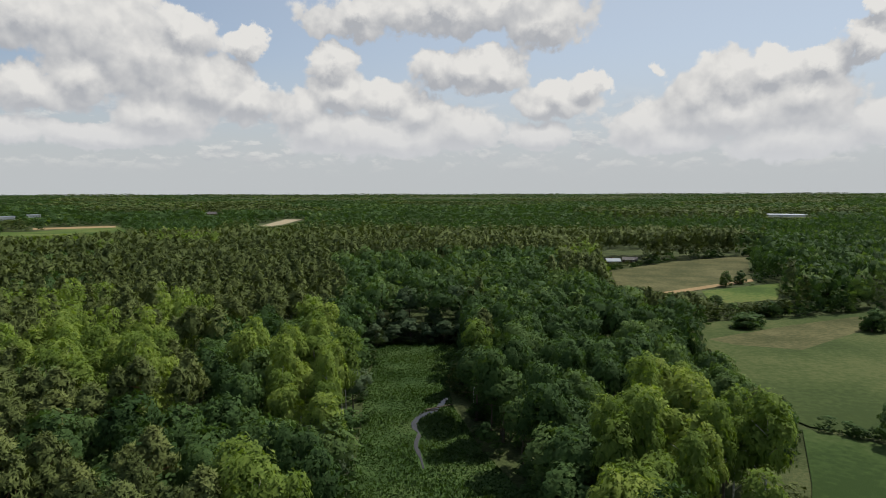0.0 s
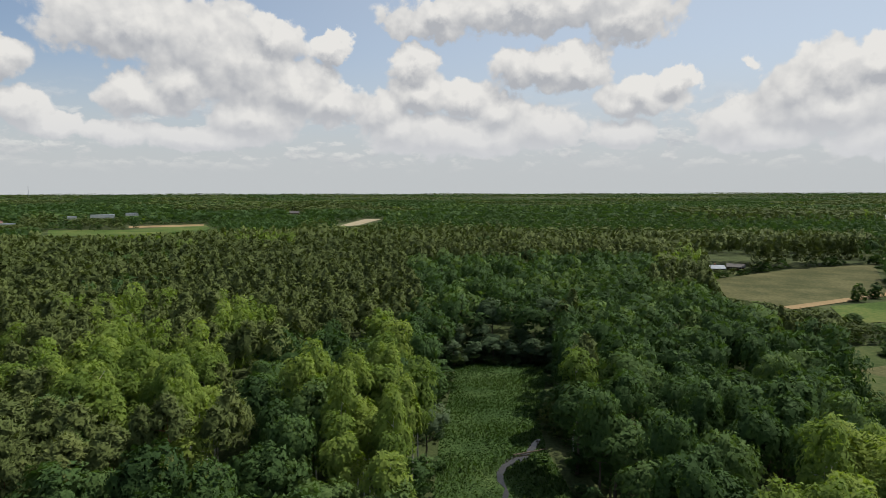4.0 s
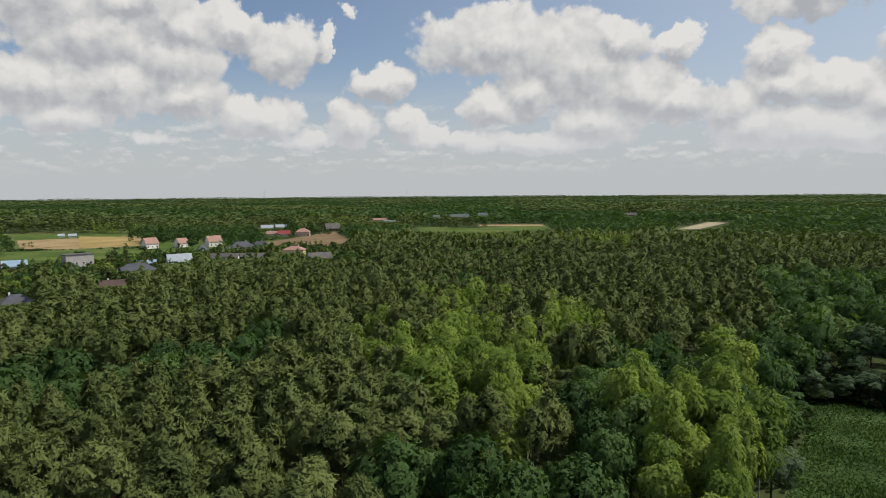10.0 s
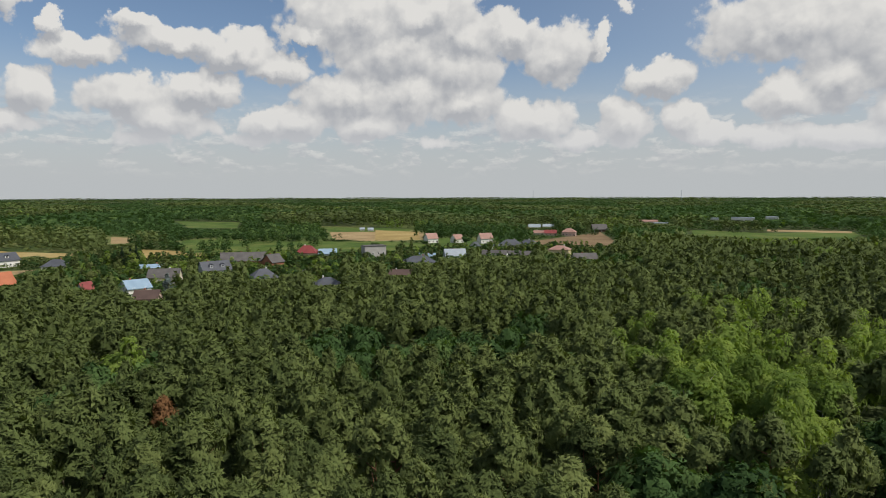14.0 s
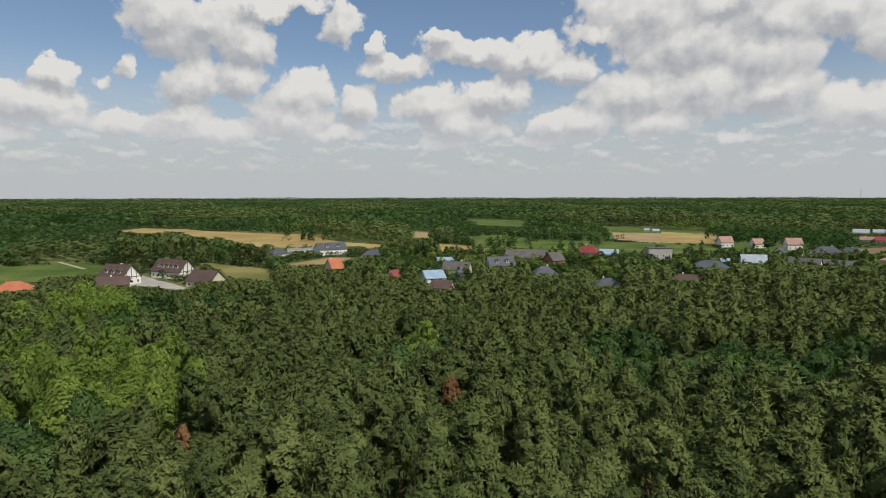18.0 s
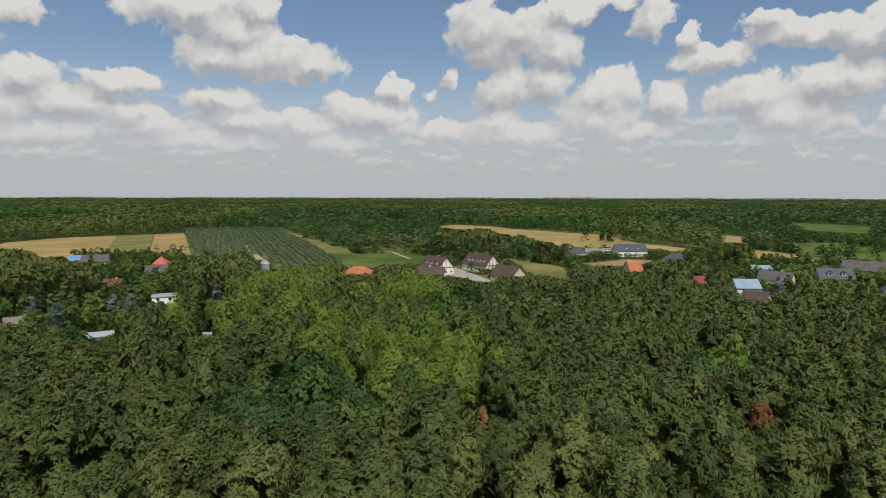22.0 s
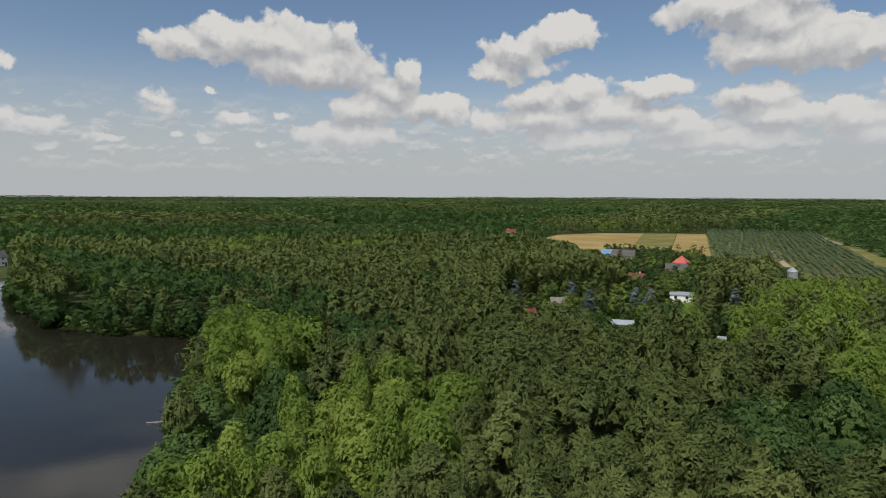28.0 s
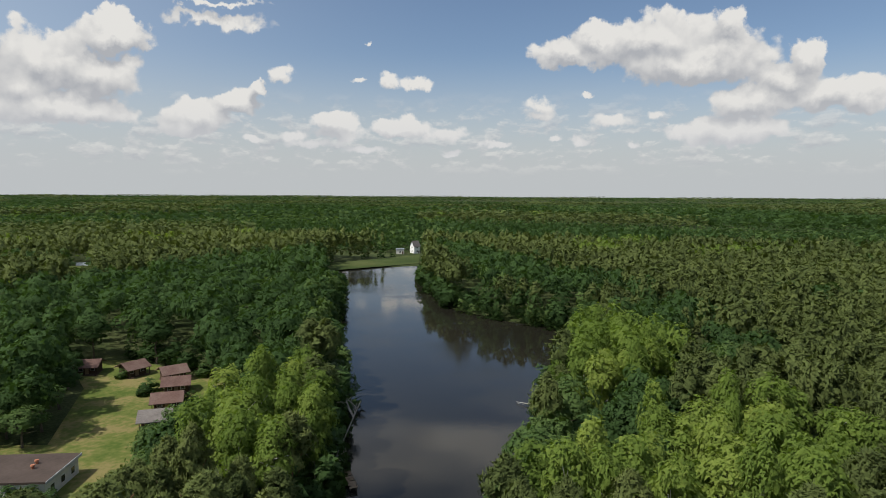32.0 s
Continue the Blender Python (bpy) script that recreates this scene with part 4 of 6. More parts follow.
house(-505, 335, 83, 12.2, 9.0, 4.8, 4.8, "gable", W_WHITE, R_PINK, "white house with pale red gable roof", dormers=0, windows=True)
house(-443, 287, 119, 5.0, 8.0, 3.5, 3.5, "gable", W_WHITE, R_SLATE, "small house with grey gable", dormers=0, windows=True)
house(-441, 321, 66, 17.6, 10.0, 3.6, 4.4, "hip", W_WHITE, R_SLATE, "white house with dark hipped roof", dormers=0, windows=True)
house(-446, 343, 46, 15.5, 10.0, 3.0, 3.7, "hip", W_WHITE, R_SLATE, "white house with dark hipped roof", dormers=0, windows=True)
house(-375, 263, 46, 17.3, 10.0, 2.5, 3.8, "gable", W_WHITE, R_DARK, "house with dark roof and skylight", dormers=0, windows=True)
house(-373, 281, 50, 21.3, 8.0, 2.6, 2.6, "gable", W_GREY, R_DARK, "long low grey shed", dormers=0, windows=True)
house(-446, 314, 57, 19.1, 6.0, 2.8, 0.7, "flat", W_WHITE, R_METAL, "low white garage row", dormers=0, windows=True)
house(-355, 305, 40, 14.2, 11.0, 6.8, 2.7, "hip", W_YELLOW, R_PINK, "yellow rendered two-storey house with low red roof", dormers=0, windows=True)
house(-332, 308, 69, 15.8, 9.0, 2.3, 3.4, "gable", W_WHITE, R_DARK, "house with dark roof and white gable", dormers=0, windows=True)
house(-548, 471, 44, 15.0, 11.0, 4.6, 4.0, "hip", W_PINK, R_PINK, "pinkish farmhouse with pale red hipped roof", dormers=0, windows=True)
house(-562, 456, 54, 13.0, 9.0, 3.2, 3.2, "gable", W_PINK, R_RED, "low farm building with dark red gable roof", dormers=0, windows=True)
house(-574, 449, 40, 12.0, 8.0, 3.0, 2.6, "gable", W_CREAM, R_PINK, "cream farm barn with faded red roof", dormers=0, windows=True)
house(-681, 521, 54, 15.2, 9.0, 3.4, 3.4, "gable", W_WHITE, R_METAL, "white barn with bright roof among trees", dormers=0, windows=True)
house(-687, 548, 53, 14.0, 9.0, 3.0, 3.0, "gable", W_WHITE, R_METAL, "white barn with bright roof among trees", dormers=0, windows=True)
house(-588, 550, 63, 17.9, 10.0, 3.9, 5.8, "gable", W_WOOD, R_DARK, "dark wooden house with steep roof", dormers=0, windows=True)
house(-770, 310, 70, 5.9, 6.0, 1.8, 1.8, "gable", W_WHITE, R_METAL, "small white field shed", dormers=0, windows=True)
house(-755, 316, 69, 7.3, 6.0, 2.0, 2.0, "gable", W_WHITE, R_METAL, "small white field shed", dormers=0, windows=True)
house(-724, 774, 44, 28.2, 12.0, 3.6, 2.4, "gable", W_PINK, R_PINK, "distant pale farm building", dormers=0, windows=True)
house(-678, 752, 43, 19.8, 12.0, 3.5, 1.5, "flat", W_WHITE, R_METAL, "distant long white shed", dormers=0, windows=True)
house(-703, 902, 39, 12.2, 13.4, 7.0, 0.8, "flat", W_WHITE, R_METAL, "distant white industrial building", dormers=0, windows=True)
house(-664, 920, 36, 34.2, 18.0, 8.8, 1.0, "flat", W_WHITE, R_METAL, "distant white industrial hall", dormers=0, windows=True)
house(-701, 1048, 34, 20.2, 16.0, 6.8, 0.7, "flat", W_WHITE, R_METAL, "distant white industrial hall", dormers=0, windows=True)
house(-447, 1174, 21, 17.9, 12.0, 3.6, 3.6, "gable", W_WOOD, R_DARK, "distant dark farm building", dormers=0, windows=True)
house(534, 979, -29, 54.3, 24.0, 7.2, 1.3, "gable", W_WHITE, R_METAL, "large white hall with bright low roof", dormers=0, windows=False)
house(102, 381, -0, 8.0, 6.0, 2.1, 1.4, "gable", W_WOOD, R_METAL, "low wooden hut at a field edge", dormers=0, windows=True)
house(115, 389, -16, 8.8, 6.0, 2.1, 1.4, "gable", W_WOOD, R_DARK, "low dark shed at a field edge", dormers=0, windows=True)
house(-327, -129, 64, 17.5, 11.0, 4.0, 6.0, "gable", W_WHITE, R_BROWN, "row of terraced houses with steep brown roof", dormers=3, windows=True)
house(-351, -111, 62, 22.0, 11.0, 4.0, 6.0, "gable", W_WHITE, R_BROWN, "row of terraced houses with steep brown roof and dormers", dormers=5, windows=True)
house(-310, -124, 111, 13.9, 10.0, 2.3, 3.4, "gable", W_BRICK, R_BROWN, "low annex with broad brown roof", dormers=0, windows=True)
house(-315, -81, 66, 15.3, 11.0, 3.2, 4.8, "gable", W_CREAM, R_BROWN, "house with broad brown roof and gable", dormers=0, windows=True)
house(-289, -158, 123, 15.8, 12.0, 3.0, 3.7, "hip", W_CREAM, R_ORANGE, "house with bright orange hipped roof", dormers=0, windows=True)
house(-178, -178, 139, 8.6, 9.0, 5.2, 0.3, "flat", W_BRIGHT, R_METAL, "bright white flat-roofed house", dormers=0, windows=True)
house(-201, -238, 131, 7.2, 9.0, 2.2, 3.3, "gable", W_CREAM, R_MAROON, "house with dark red gable roof", dormers=0, windows=True)
house(-273, -290, 124, 7.4, 10.0, 3.4, 4.1, "hip", W_WHITE, R_CORAL, "house with bright coral red roof", dormers=0, windows=True)
house(-243, -259, 150, 11.1, 10.0, 3.4, 3.4, "gable", W_CREAM, R_DARK, "pale house with grey roof", dormers=0, windows=True)
house(-261, -333, 132, 14.7, 11.0, 4.3, 3.5, "gable", W_GREY, R_DARK, "grey two-storey farmhouse with dark roof", dormers=0, windows=True)
house(-268, -360, 146, 11.0, 9.0, 2.9, 2.9, "gable", W_GREY, R_BLUEB, "shed with bright blue metal roof", dormers=0, windows=True)
house(-129, -192, 142, 5.0, 6.0, 2.0, 2.0, "gable", W_WOOD, R_CABIN_GREY, "wooden garden cabin with greyed brown roof", dormers=0, windows=True)
house(-128, -147, 144, 8.2, 4.5, 2.6, 0.9, "gable", W_WHITE, R_METAL, "low shed with pale corrugated roof", dormers=0, windows=True)
house(-141, -117, 136, 2.1, 3.0, 3.1, 0.3, "flat", W_WHITE, R_METAL, "small white garden shed", dormers=0, windows=True)
house(-107, -174, 173, 3.6, 4.0, 2.2, 1.8, "gable", W_BRICK, R_MAROON, "small brick outhouse with dark red roof", dormers=0, windows=True)
house(-325, -645, 154, 12.1, 10.0, 1.8, 2.7, "gable", W_CREAM, R_RED, "distant house with red roof in woods", dormers=0, windows=True)
house(129, -426, -134, 5.0, 6.5, 5.5, 3.7, "gable", W_BRIGHT, R_DARK, "white lakeside house among trees", dormers=0, windows=True)
house(138, -417, -162, 5.9, 5.0, 3.4, 0.8, "flat", W_WHITE, R_METAL, "small white lakeside kiosk", dormers=0, windows=True)
house(290, -277, -136, 5.3, 5.9, 1.8, 1.8, "gable", W_WHITE, R_METAL, "white roofed house deep in the woods", dormers=0, windows=True)

# ---- trees ----
def leaves(points, normals, size, rng, stretch=1.0, loose=0.4, slim=0.8, along=None):
    """Leaf clumps: one triangle at each point, lying roughly across its normal and pointing roughly along a way. Returns corners (n, 3, 3) and shading normals."""
    k = len(points)
    nn = normals + loose * rng.normal(size=(k, 3))
    nn /= np.linalg.norm(nn, axis=1, keepdims=True)
    u = rng.normal(size=(k, 3)) * (1.0 if along is None else 0.45)
    if along is not None:
        u = u + along
    u -= nn * np.sum(u * nn, axis=1, keepdims=True)
    u /= np.linalg.norm(u, axis=1, keepdims=True) + 1e-9
    v = np.cross(nn, u)
    s = 1.18 * size * rng.uniform(0.6, 1.4, (k, 1))
    c = np.stack([points + s * u * stretch, points - 0.5 * s * u + slim * s * v, points - 0.5 * s * u - slim * s * v], 1)
    shade = normals + 0.3 * nn + np.array((0, 0, 0.12))
    shade /= np.linalg.norm(shade, axis=1, keepdims=True)
    return c, np.repeat(shade[:, None], 3, 1)


def ball(k, rng, low=-0.35):
    d = rng.normal(size=(k * 3, 3))
    d /= np.linalg.norm(d, axis=1, keepdims=True)
    return d[d[:, 2] > low][:k]


def lobes(count, rng, kind):
    """The places and radii of a crown's boughs, for a tree 17 m high."""
    if kind == "pine":
        h = np.linspace(0, 1, count) ** 0.8
        r = (2.5 * (1 - h ** 1.7) ** 0.8 + 0.05) * rng.uniform(0.5, 1.05, count)
        a = rng.random(count) * 1.6 + np.arange(count) * 2.4
        c = np.stack([r * np.cos(a), r * np.sin(a), 11.6 + 4.8 * h + 0.15 * r], -1)
        big = (24 / count) ** 0.4
        rad = np.stack([(0.95 - 0.42 * h) * big, (0.95 - 0.42 * h) * big, (0.62 - 0.12 * h) * big], -1) * rng.uniform(0.7, 1.2, (count, 1))
    elif kind == "birch":
        h = rng.random(count)
        r = 2.5 * np.sin(np.pi * (0.10 + 0.80 * h)) ** 0.7 * rng.uniform(0.4, 1.0, count)
        a = rng.random(count) * 6.283
        c = np.stack([r * np.cos(a), r * np.sin(a), 8.6 + 7.4 * h], -1)
        rad = np.stack([1.0 + 0 * h, 1.0 + 0 * h, 1.15 + 0.3 * rng.random(count)], -1)
    elif kind == "spruce":
        h = np.linspace(0.02, 0.98, count)
        r = 3.0 * (1 - h) ** 0.9 * rng.uniform(0.5, 1.0, count)
        a = rng.random(count) * 6.283 + np.arange(count) * 2.4
        c = np.stack([r * np.cos(a), r * np.sin(a), 1.2 + 15.0 * h], -1)
        rad = np.stack([1.1 * (1.05 - h), 1.1 * (1.05 - h), 0.8 * (1.1 - h)], -1) + 0.15
    elif kind == "shrub":
        h = rng.random(count) ** 1.2
        r = 3.5 * np.sqrt(1 - (0.97 * h) ** 2) * rng.uniform(0.55, 1.0, count)
        a = rng.random(count) * 6.283
        c = np.stack([r * np.cos(a), r * np.sin(a), 1.8 + 12.6 * h], -1)
        rad = np.repeat(rng.uniform(1.0, 1.6, (count, 1)), 3, 1) * np.array((1.0, 1.0, 1.9))
    else:
        d = ball(count, rng, -0.85)
        f = rng.uniform(0.6, 1.0, (count, 1))
        c = d * f * np.array((3.5, 3.5, 3.7)) + np.array((0, 0, 11.6))
        rad = np.repeat(rng.uniform(0.95, 1.75, (count, 1)), 3, 1)
    return c, rad


def crown(kind, boughs, total, size, seed, leafy=True):
    """A crown of boughs, each covered with leaf clumps, or for a pine with tufts of needles that point up and outward; larger clumps fill it inside."""
    rng = np.random.default_rng(seed)
    c, rad = lobes(boughs, rng, kind)
    if total < 250 and kind not in ("spruce", "shrub"):
        # Coarse trees at an edge are leafy further down, as they are seen from the side; those inside a wood carry leaves at the top alone.
        low, foot = c[:, 2].min(), 10.8 if not leafy else (7.5 if total > 100 else 4.0) if kind == "pine" else 5.5 if total > 100 else 2.2
        c[:, 2] = 16.4 - (16.4 - c[:, 2]) * (16.4 - foot) / (16.4 - low)
        rad[:, 2] *= 1.0 + 0.15 * (low - foot) / 5
    fine = total > 250
    needles = kind in ("pine", "spruce")
    centre, spread = (np.array((0, 0, 12.6)), np.array((2.6, 2.6, 3.4))) if needles else (np.array((0, 0, 10.6)), np.array((3.2, 3.2, 4.8)))
    per = max(1, total // len(c))
    out, shades, inner, inner_shades = [], [], [], []
    for ci, ri in zip(c, rad):
        d = ball(per * 3, rng, -0.45)
        # Twigs that would grow inside a neighbouring bough are left out.
        gap = ((ci + d * ri)[:, None, :] - c[None]) / rad[None]
        d = d[(np.linalg.norm(gap, axis=2) < 0.86).sum(1) == 0][:int(per * 1.5)]
        if not len(d):
            continue
        p = ci + d * ri * (rng.uniform(0.62, 1.12, (len(d), 1)) if needles else rng.uniform(0.78, 1.08, (len(d), 1)))
        flat_out = np.array((ci[0], ci[1], 0.0)) / (np.hypot(ci[0], ci[1]) + 0.3)
        if needles and fine:
            p = p + (flat_out * 0.5 + np.array((0, 0, 0.2))) * ri * np.clip(d @ (flat_out + np.array((0, 0, 0.3))), 0, 1)[:, None]
        whole = (p - centre) / spread
        whole /= np.linalg.norm(whole, axis=1, keepdims=True) + 1e-6
        nm = (0.5 if fine else 0.3) * d + 0.85 * whole + np.array((0, 0, 0.1))
        nm /= np.linalg.norm(nm, axis=1, keepdims=True)
        if needles:
            t, s = leaves(p, nm, size, rng, 1.7 if fine else 1.1, 0.4, 0.42 if fine else 0.75, 0.8 * d + flat_out + np.array((0, 0, 1.1)))
        elif kind == "birch":
            t, s = leaves(p, nm, size, rng, 1.45, 0.35, 0.62, np.array((0, 0, -1.3)) + 0.5 * d)
        else:
            t, s = leaves(p, nm, size, rng, 1.0, 0.4)
        out.append(t)
        shades.append(s)
        if fine:
            some = rng.random(len(d)) < 0.2
            t, s = leaves(ci + d[some] * ri * 0.5, nm[some], size * 2.2, rng, 1.0, 0.3)
            inner.append(t)
            inner_shades.append(s)
    out, shades = np.concatenate(out), np.concatenate(shades)
    some = rng.permutation(len(out))[:total]
    out, shades = out[some], shades[some]
    if fine:
        inner, inner_shades = np.concatenate(inner), np.concatenate(inner_shades)
        some = rng.permutation(len(inner))[:total // 7]
        out, shades = np.concatenate([out, inner[some]]), np.concatenate([shades, inner_shades[some]])
    return out, shades


def soup(name, tris, shades, tint, mat):
    """One mesh from loose triangles with their own shading normals."""
    k = len(tris)
    me = bpy.data.meshes.new(name)
    me.vertices.add(3 * k)
    me.vertices.foreach_set("co", np.ascontiguousarray(tris, np.float32).ravel())
    me.loops.add(3 * k)
    me.loops.foreach_set("vertex_index", np.arange(3 * k, dtype=np.int32))
    me.polygons.add(k)
    me.polygons.foreach_set("loop_start", np.arange(0, 3 * k, 3, dtype=np.int32))
    me.polygons.foreach_set("use_smooth", np.ones(k, bool))
    me.update(calc_edges=True)
    if tint is not None:
        at = me.attributes.new("tint", "FLOAT", "POINT")
        at.data.foreach_set("value", np.ascontiguousarray(tint, np.float32).ravel())
    me.normals_split_custom_set_from_vertices(np.ascontiguousarray(shades, np.float32).reshape(-1, 3))
    me.materials.append(mat)
    return me


def trunk_mesh(kind, seed):
    rng = random.Random(seed)
    bm = bmesh.new()
    top, r = {"pine": (14.5, 0.17), "birch": (14.0, 0.14), "broad": (10.5, 0.28), "willow": (9.5, 0.30), "spruce": (15.5, 0.16)}[kind]
    p = Vector((0, 0, -0.3))
    for i in range(4):
        q = Vector((rng.uniform(-0.2, 0.2), rng.uniform(-0.2, 0.2), top * (i + 1) / 4))
        tube(bm, p, q, r * (1 - i * 0.2), r * (1 - (i + 1) * 0.2), 5)
        p = q
    for i in range(0 if kind == "spruce" else 5):
        a, z = rng.random() * 6.283, top * rng.uniform(0.5, 0.95)
        reach = 1.9 if kind in ("pine", "birch") else 3.0
        tube(bm, (0, 0, z), (reach * math.cos(a), reach * math.sin(a), z + rng.uniform(0.5, 2.2)), 0.09, 0.03, 4)
    me = bpy.data.meshes.new("trunk")
    bm.to_mesh(me)
    bm.free()
    me.materials.append({"pine": BARK_PINE, "birch": BARK_BIRCH}.get(kind, BARK_OAK))
    return me


LEAF = {"pine": LEAF_PINE, "birch": LEAF_BIRCH, "broad": LEAF_BROAD, "willow": LEAF_WILLOW, "spruce": LEAF_SPRUCE}
FINE = {"pine": (46, 1240, 0.265), "birch": (44, 1300, 0.25), "broad": (44, 1240, 0.32), "willow": (38, 1150, 0.33), "spruce": (56, 1000, 0.32)}
SPACING = {"pine": 4.5, "birch": 4.9, "broad": 6.3}

# Where each kind stands. Outlines of birch and broadleaf stands; all other woods are pine with some broadleaf trees mixed in.
BIRCHES = [[(-70, 99), (-96, 149), (-74, 131), (-66, 139), (-46, 103), (-40, 85), (-46, 86), (-59, 100)],
           [(-37, 118), (-35, 129), (-25, 125), (-18, 107), (-15, 91), (-19, 88), (-28, 95)],
           [(-82, 168), (-72, 180), (-54, 142), (-61, 130)], [(-110, 126), (-105, 130), (-86, 110), (-91, 109)], [(-39, 152), (-31, 158), (-23, 125), (-30, 123)]]
BIRCHES += [[(-122, -65), (-125, -54), (-91, -31), (-90, -40)], [(-118, -46), (-121, -38), (-130, -23), (-95, -9), (-91, -28)], [(-149, -118), (-156, -107), (-105, -65), (-102, -71)],
            [(-164, -107), (-170, -97), (-122, -63), (-118, -69)], [(-145, 19), (-141, 29), (-112, 29), (-118, 20)],
            [(-15, -63), (-22, -63), (-31, -77), (-38, -71), (-34, -52), (-27, -38), (4, -30), (1, -38)], [(4, -104), (-4, -132), (-17, -128), (-18, -95), (-10, -78), (2, -75)],
            [(15, 63), (26, 86), (37, 104), (42, 97), (37, 77), (44, 77), (34, 57), (13, 56)], [(16, 52), (52, 46), (58, 80), (30, 82)], [(28, -30), (52, -48), (50, -78), (40, -66)]]
BROADS = [[(-52, 120), (-47, 139), (-37, 118), (-27, 92), (-20, 89), (-18, 80), (-36, 74), (-42, 86), (-36, 89)], [(-52, 143), (-37, 147), (-30, 123), (-38, 117)],
          [(-32, 167), (-18, 171), (-12, 119), (-18, 107), (-25, 128)], [(-141, 60), (-137, 75), (-103, 63), (-107, 52)], [(-129, 104), (-119, 118), (-93, 98), (-101, 87)],
          [(-67, 99), (-61, 107), (-48, 90), (-52, 84)], [(-141, 16), (-142, 30), (-107, 30), (-106, 20)], [(-135, 56), (-139, 77), (-106, 66), (-105, 50)]]
BROADS += [[(-122, 73), (-124, 100), (-99, 85), (-100, 65)], [(2, -37), (4, -72), (3, -106), (-7, -143), (-19, -159), (-27, -114), (-15, -63), (-5, -34)],
           [(-60, 72), (-10, 60), (-18, 190), (-34, 200), (-30, 130), (-20, 92)], [(0, 40), (30, 40), (60, 120), (62, 225), (20, 240), (-24, 200), (-24, 186), (6, 184), (1, 145), (8, 104)],
           [(36, -40), (160, -20), (190, -150), (150, -320), (120, -300), (60, -110)], [(-30, 188), (30, 188), (60, 330), (-60, 300)]]
BROADS += [[(-262, -40), (-262, 45), (-335, 50), (-352, -56)], [(-8, -130), (-16, -175), (40, -205), (100, -350), (80, -360), (-10, -215), (-40, -150)],
           [(120, 200), (400, 200), (400, 500), (200, 430), (150, 300)]]


def layout(spacing, rmin, rmax, rng):
    k = int(rmax / spacing) + 1
    i, j = np.meshgrid(np.arange(-k, k + 1), np.arange(-k, k + 1))
    x = (i + 0.5 * (j % 2)) * spacing
    y = j * spacing * 0.87
    x, y = (v.ravel() + rng.uniform(-0.42, 0.42, v.size) * spacing for v in (x, y))
    r = np.hypot(x, y)
    keep = (r >= rmin) & (r < rmax)
    return x[keep] + CENTRE[0], y[keep] + CENTRE[1]


def patches(x, y, scale, shift):
    """Slow waves over the plan, 0 to 1, by which stands of one kind give way to another."""
    return 0.5 + 0.25 * (np.sin(x / scale + shift + 1.7 * np.sin(y / scale * 0.63)) + np.sin(y / scale * 1.31 - shift * 2 + 1.3 * np.sin(x / scale * 0.57)))


def kind_of(x, y):
    """0 pine, 1 birch, 2 broadleaf."""
    k = np.zeros(len(x), int)
    r = np.hypot(x - CENTRE[0], y - CENTRE[1])
    mixed_in = patches(x, y, 17.0, 1.0) * patches(x, y, 61.0, 4.0)
    k[(mixed_in > 0.58)] = 2
    k[(patches(x, y, 13.0, 2.0) * patches(x, y, 49.0, 7.0) > 0.62)] = 1
    k[(r > 450) & (patches(x, y, 140.0, 3.0) > 0.33)] = 2
    x = x + 9 * (patches(x, y, 6.0, 9.0) - 0.5)
    y = y + 9 * (patches(x, y, 7.0, 3.0) - 0.5)
    for poly in BROADS:
        k[inside(poly, x, y)] = 2
    for poly in BIRCHES:
        k[inside(poly, x, y)] = 1
    return k


# How high a tree may grow so that a house, field or water behind it stays in view from over the clearing.
AZ_STEP, D_STEP = 0.25, 5.0
BLUE_SPRUCES = ((-112, -196, 12), (-122, -158, 13), (-146, -165, 12), (-152, -164, 11), (-178, -150, 12), (-134, -190, 11), (-289, 44, 13))
CLEARING = ((-131, -258), (-213, -148))
SILOS = ((-260, -198), (-256.5, -194.5))
RUSTY_PINES = ((-99.7, 30.8, 15.5, "dead pine with rusty orange needles"), (-86.9, -6.6, 13.0, "small dead pine with rusty needles"))
EYES = ((-3.3, 25.9), (0.0, 2.0))
LIMIT = np.full((2, int(360 / AZ_STEP), 260), 99.0)


def keep_view(eye, x, y, z, half):
    ex, ey = EYES[eye]
    d = math.hypot(x - ex, y - ey)
    az = math.degrees(math.atan2(-(x - ex), y - ey)) % 360
    wide = math.degrees(half / d) + AZ_STEP / 2
    steps = np.arange(260) * D_STEP
    line = np.where(steps < d + half, 45 - (45 - z) * steps / d, 99.0)
    for b in range(int((az - wide) // AZ_STEP), int((az + wide) // AZ_STEP) + 1):
        LIMIT[eye, b % LIMIT.shape[1]] = np.minimum(LIMIT[eye, b % LIMIT.shape[1]], line)


view_rng = np.random.default_rng(5)
for poly in FIELDS + [REEDS]:
    p = np.array(poly, float)
    q = view_rng.uniform(p.min(0), p.max(0), (900, 2))
    q = q[inside(poly, q[:, 0], q[:, 1])][:260]
    front = p[:, 0].mean() > 25 and p[:, 1].mean() > 60 or poly is REEDS
    for x, y in q:
        keep_view(1 if front else 0, x, y, 0.0, 0.3)
for x, y, half, eave in HOUSES:
    keep_view(1 if x > 25 and y > 60 else 0, x, y, 0.5 * eave, half * 0.8)

for x, y, h in BLUE_SPRUCES:
    keep_view(0, x, y, 0.4 * h, 2.2)
for x, y in SILOS:
    keep_view(0, x, y, 5.5, 2.2)
for x, y, h, _ in RUSTY_PINES:
    keep_view(0, x, y, h - (4.0 if h > 15 else 2.0), 1.3)


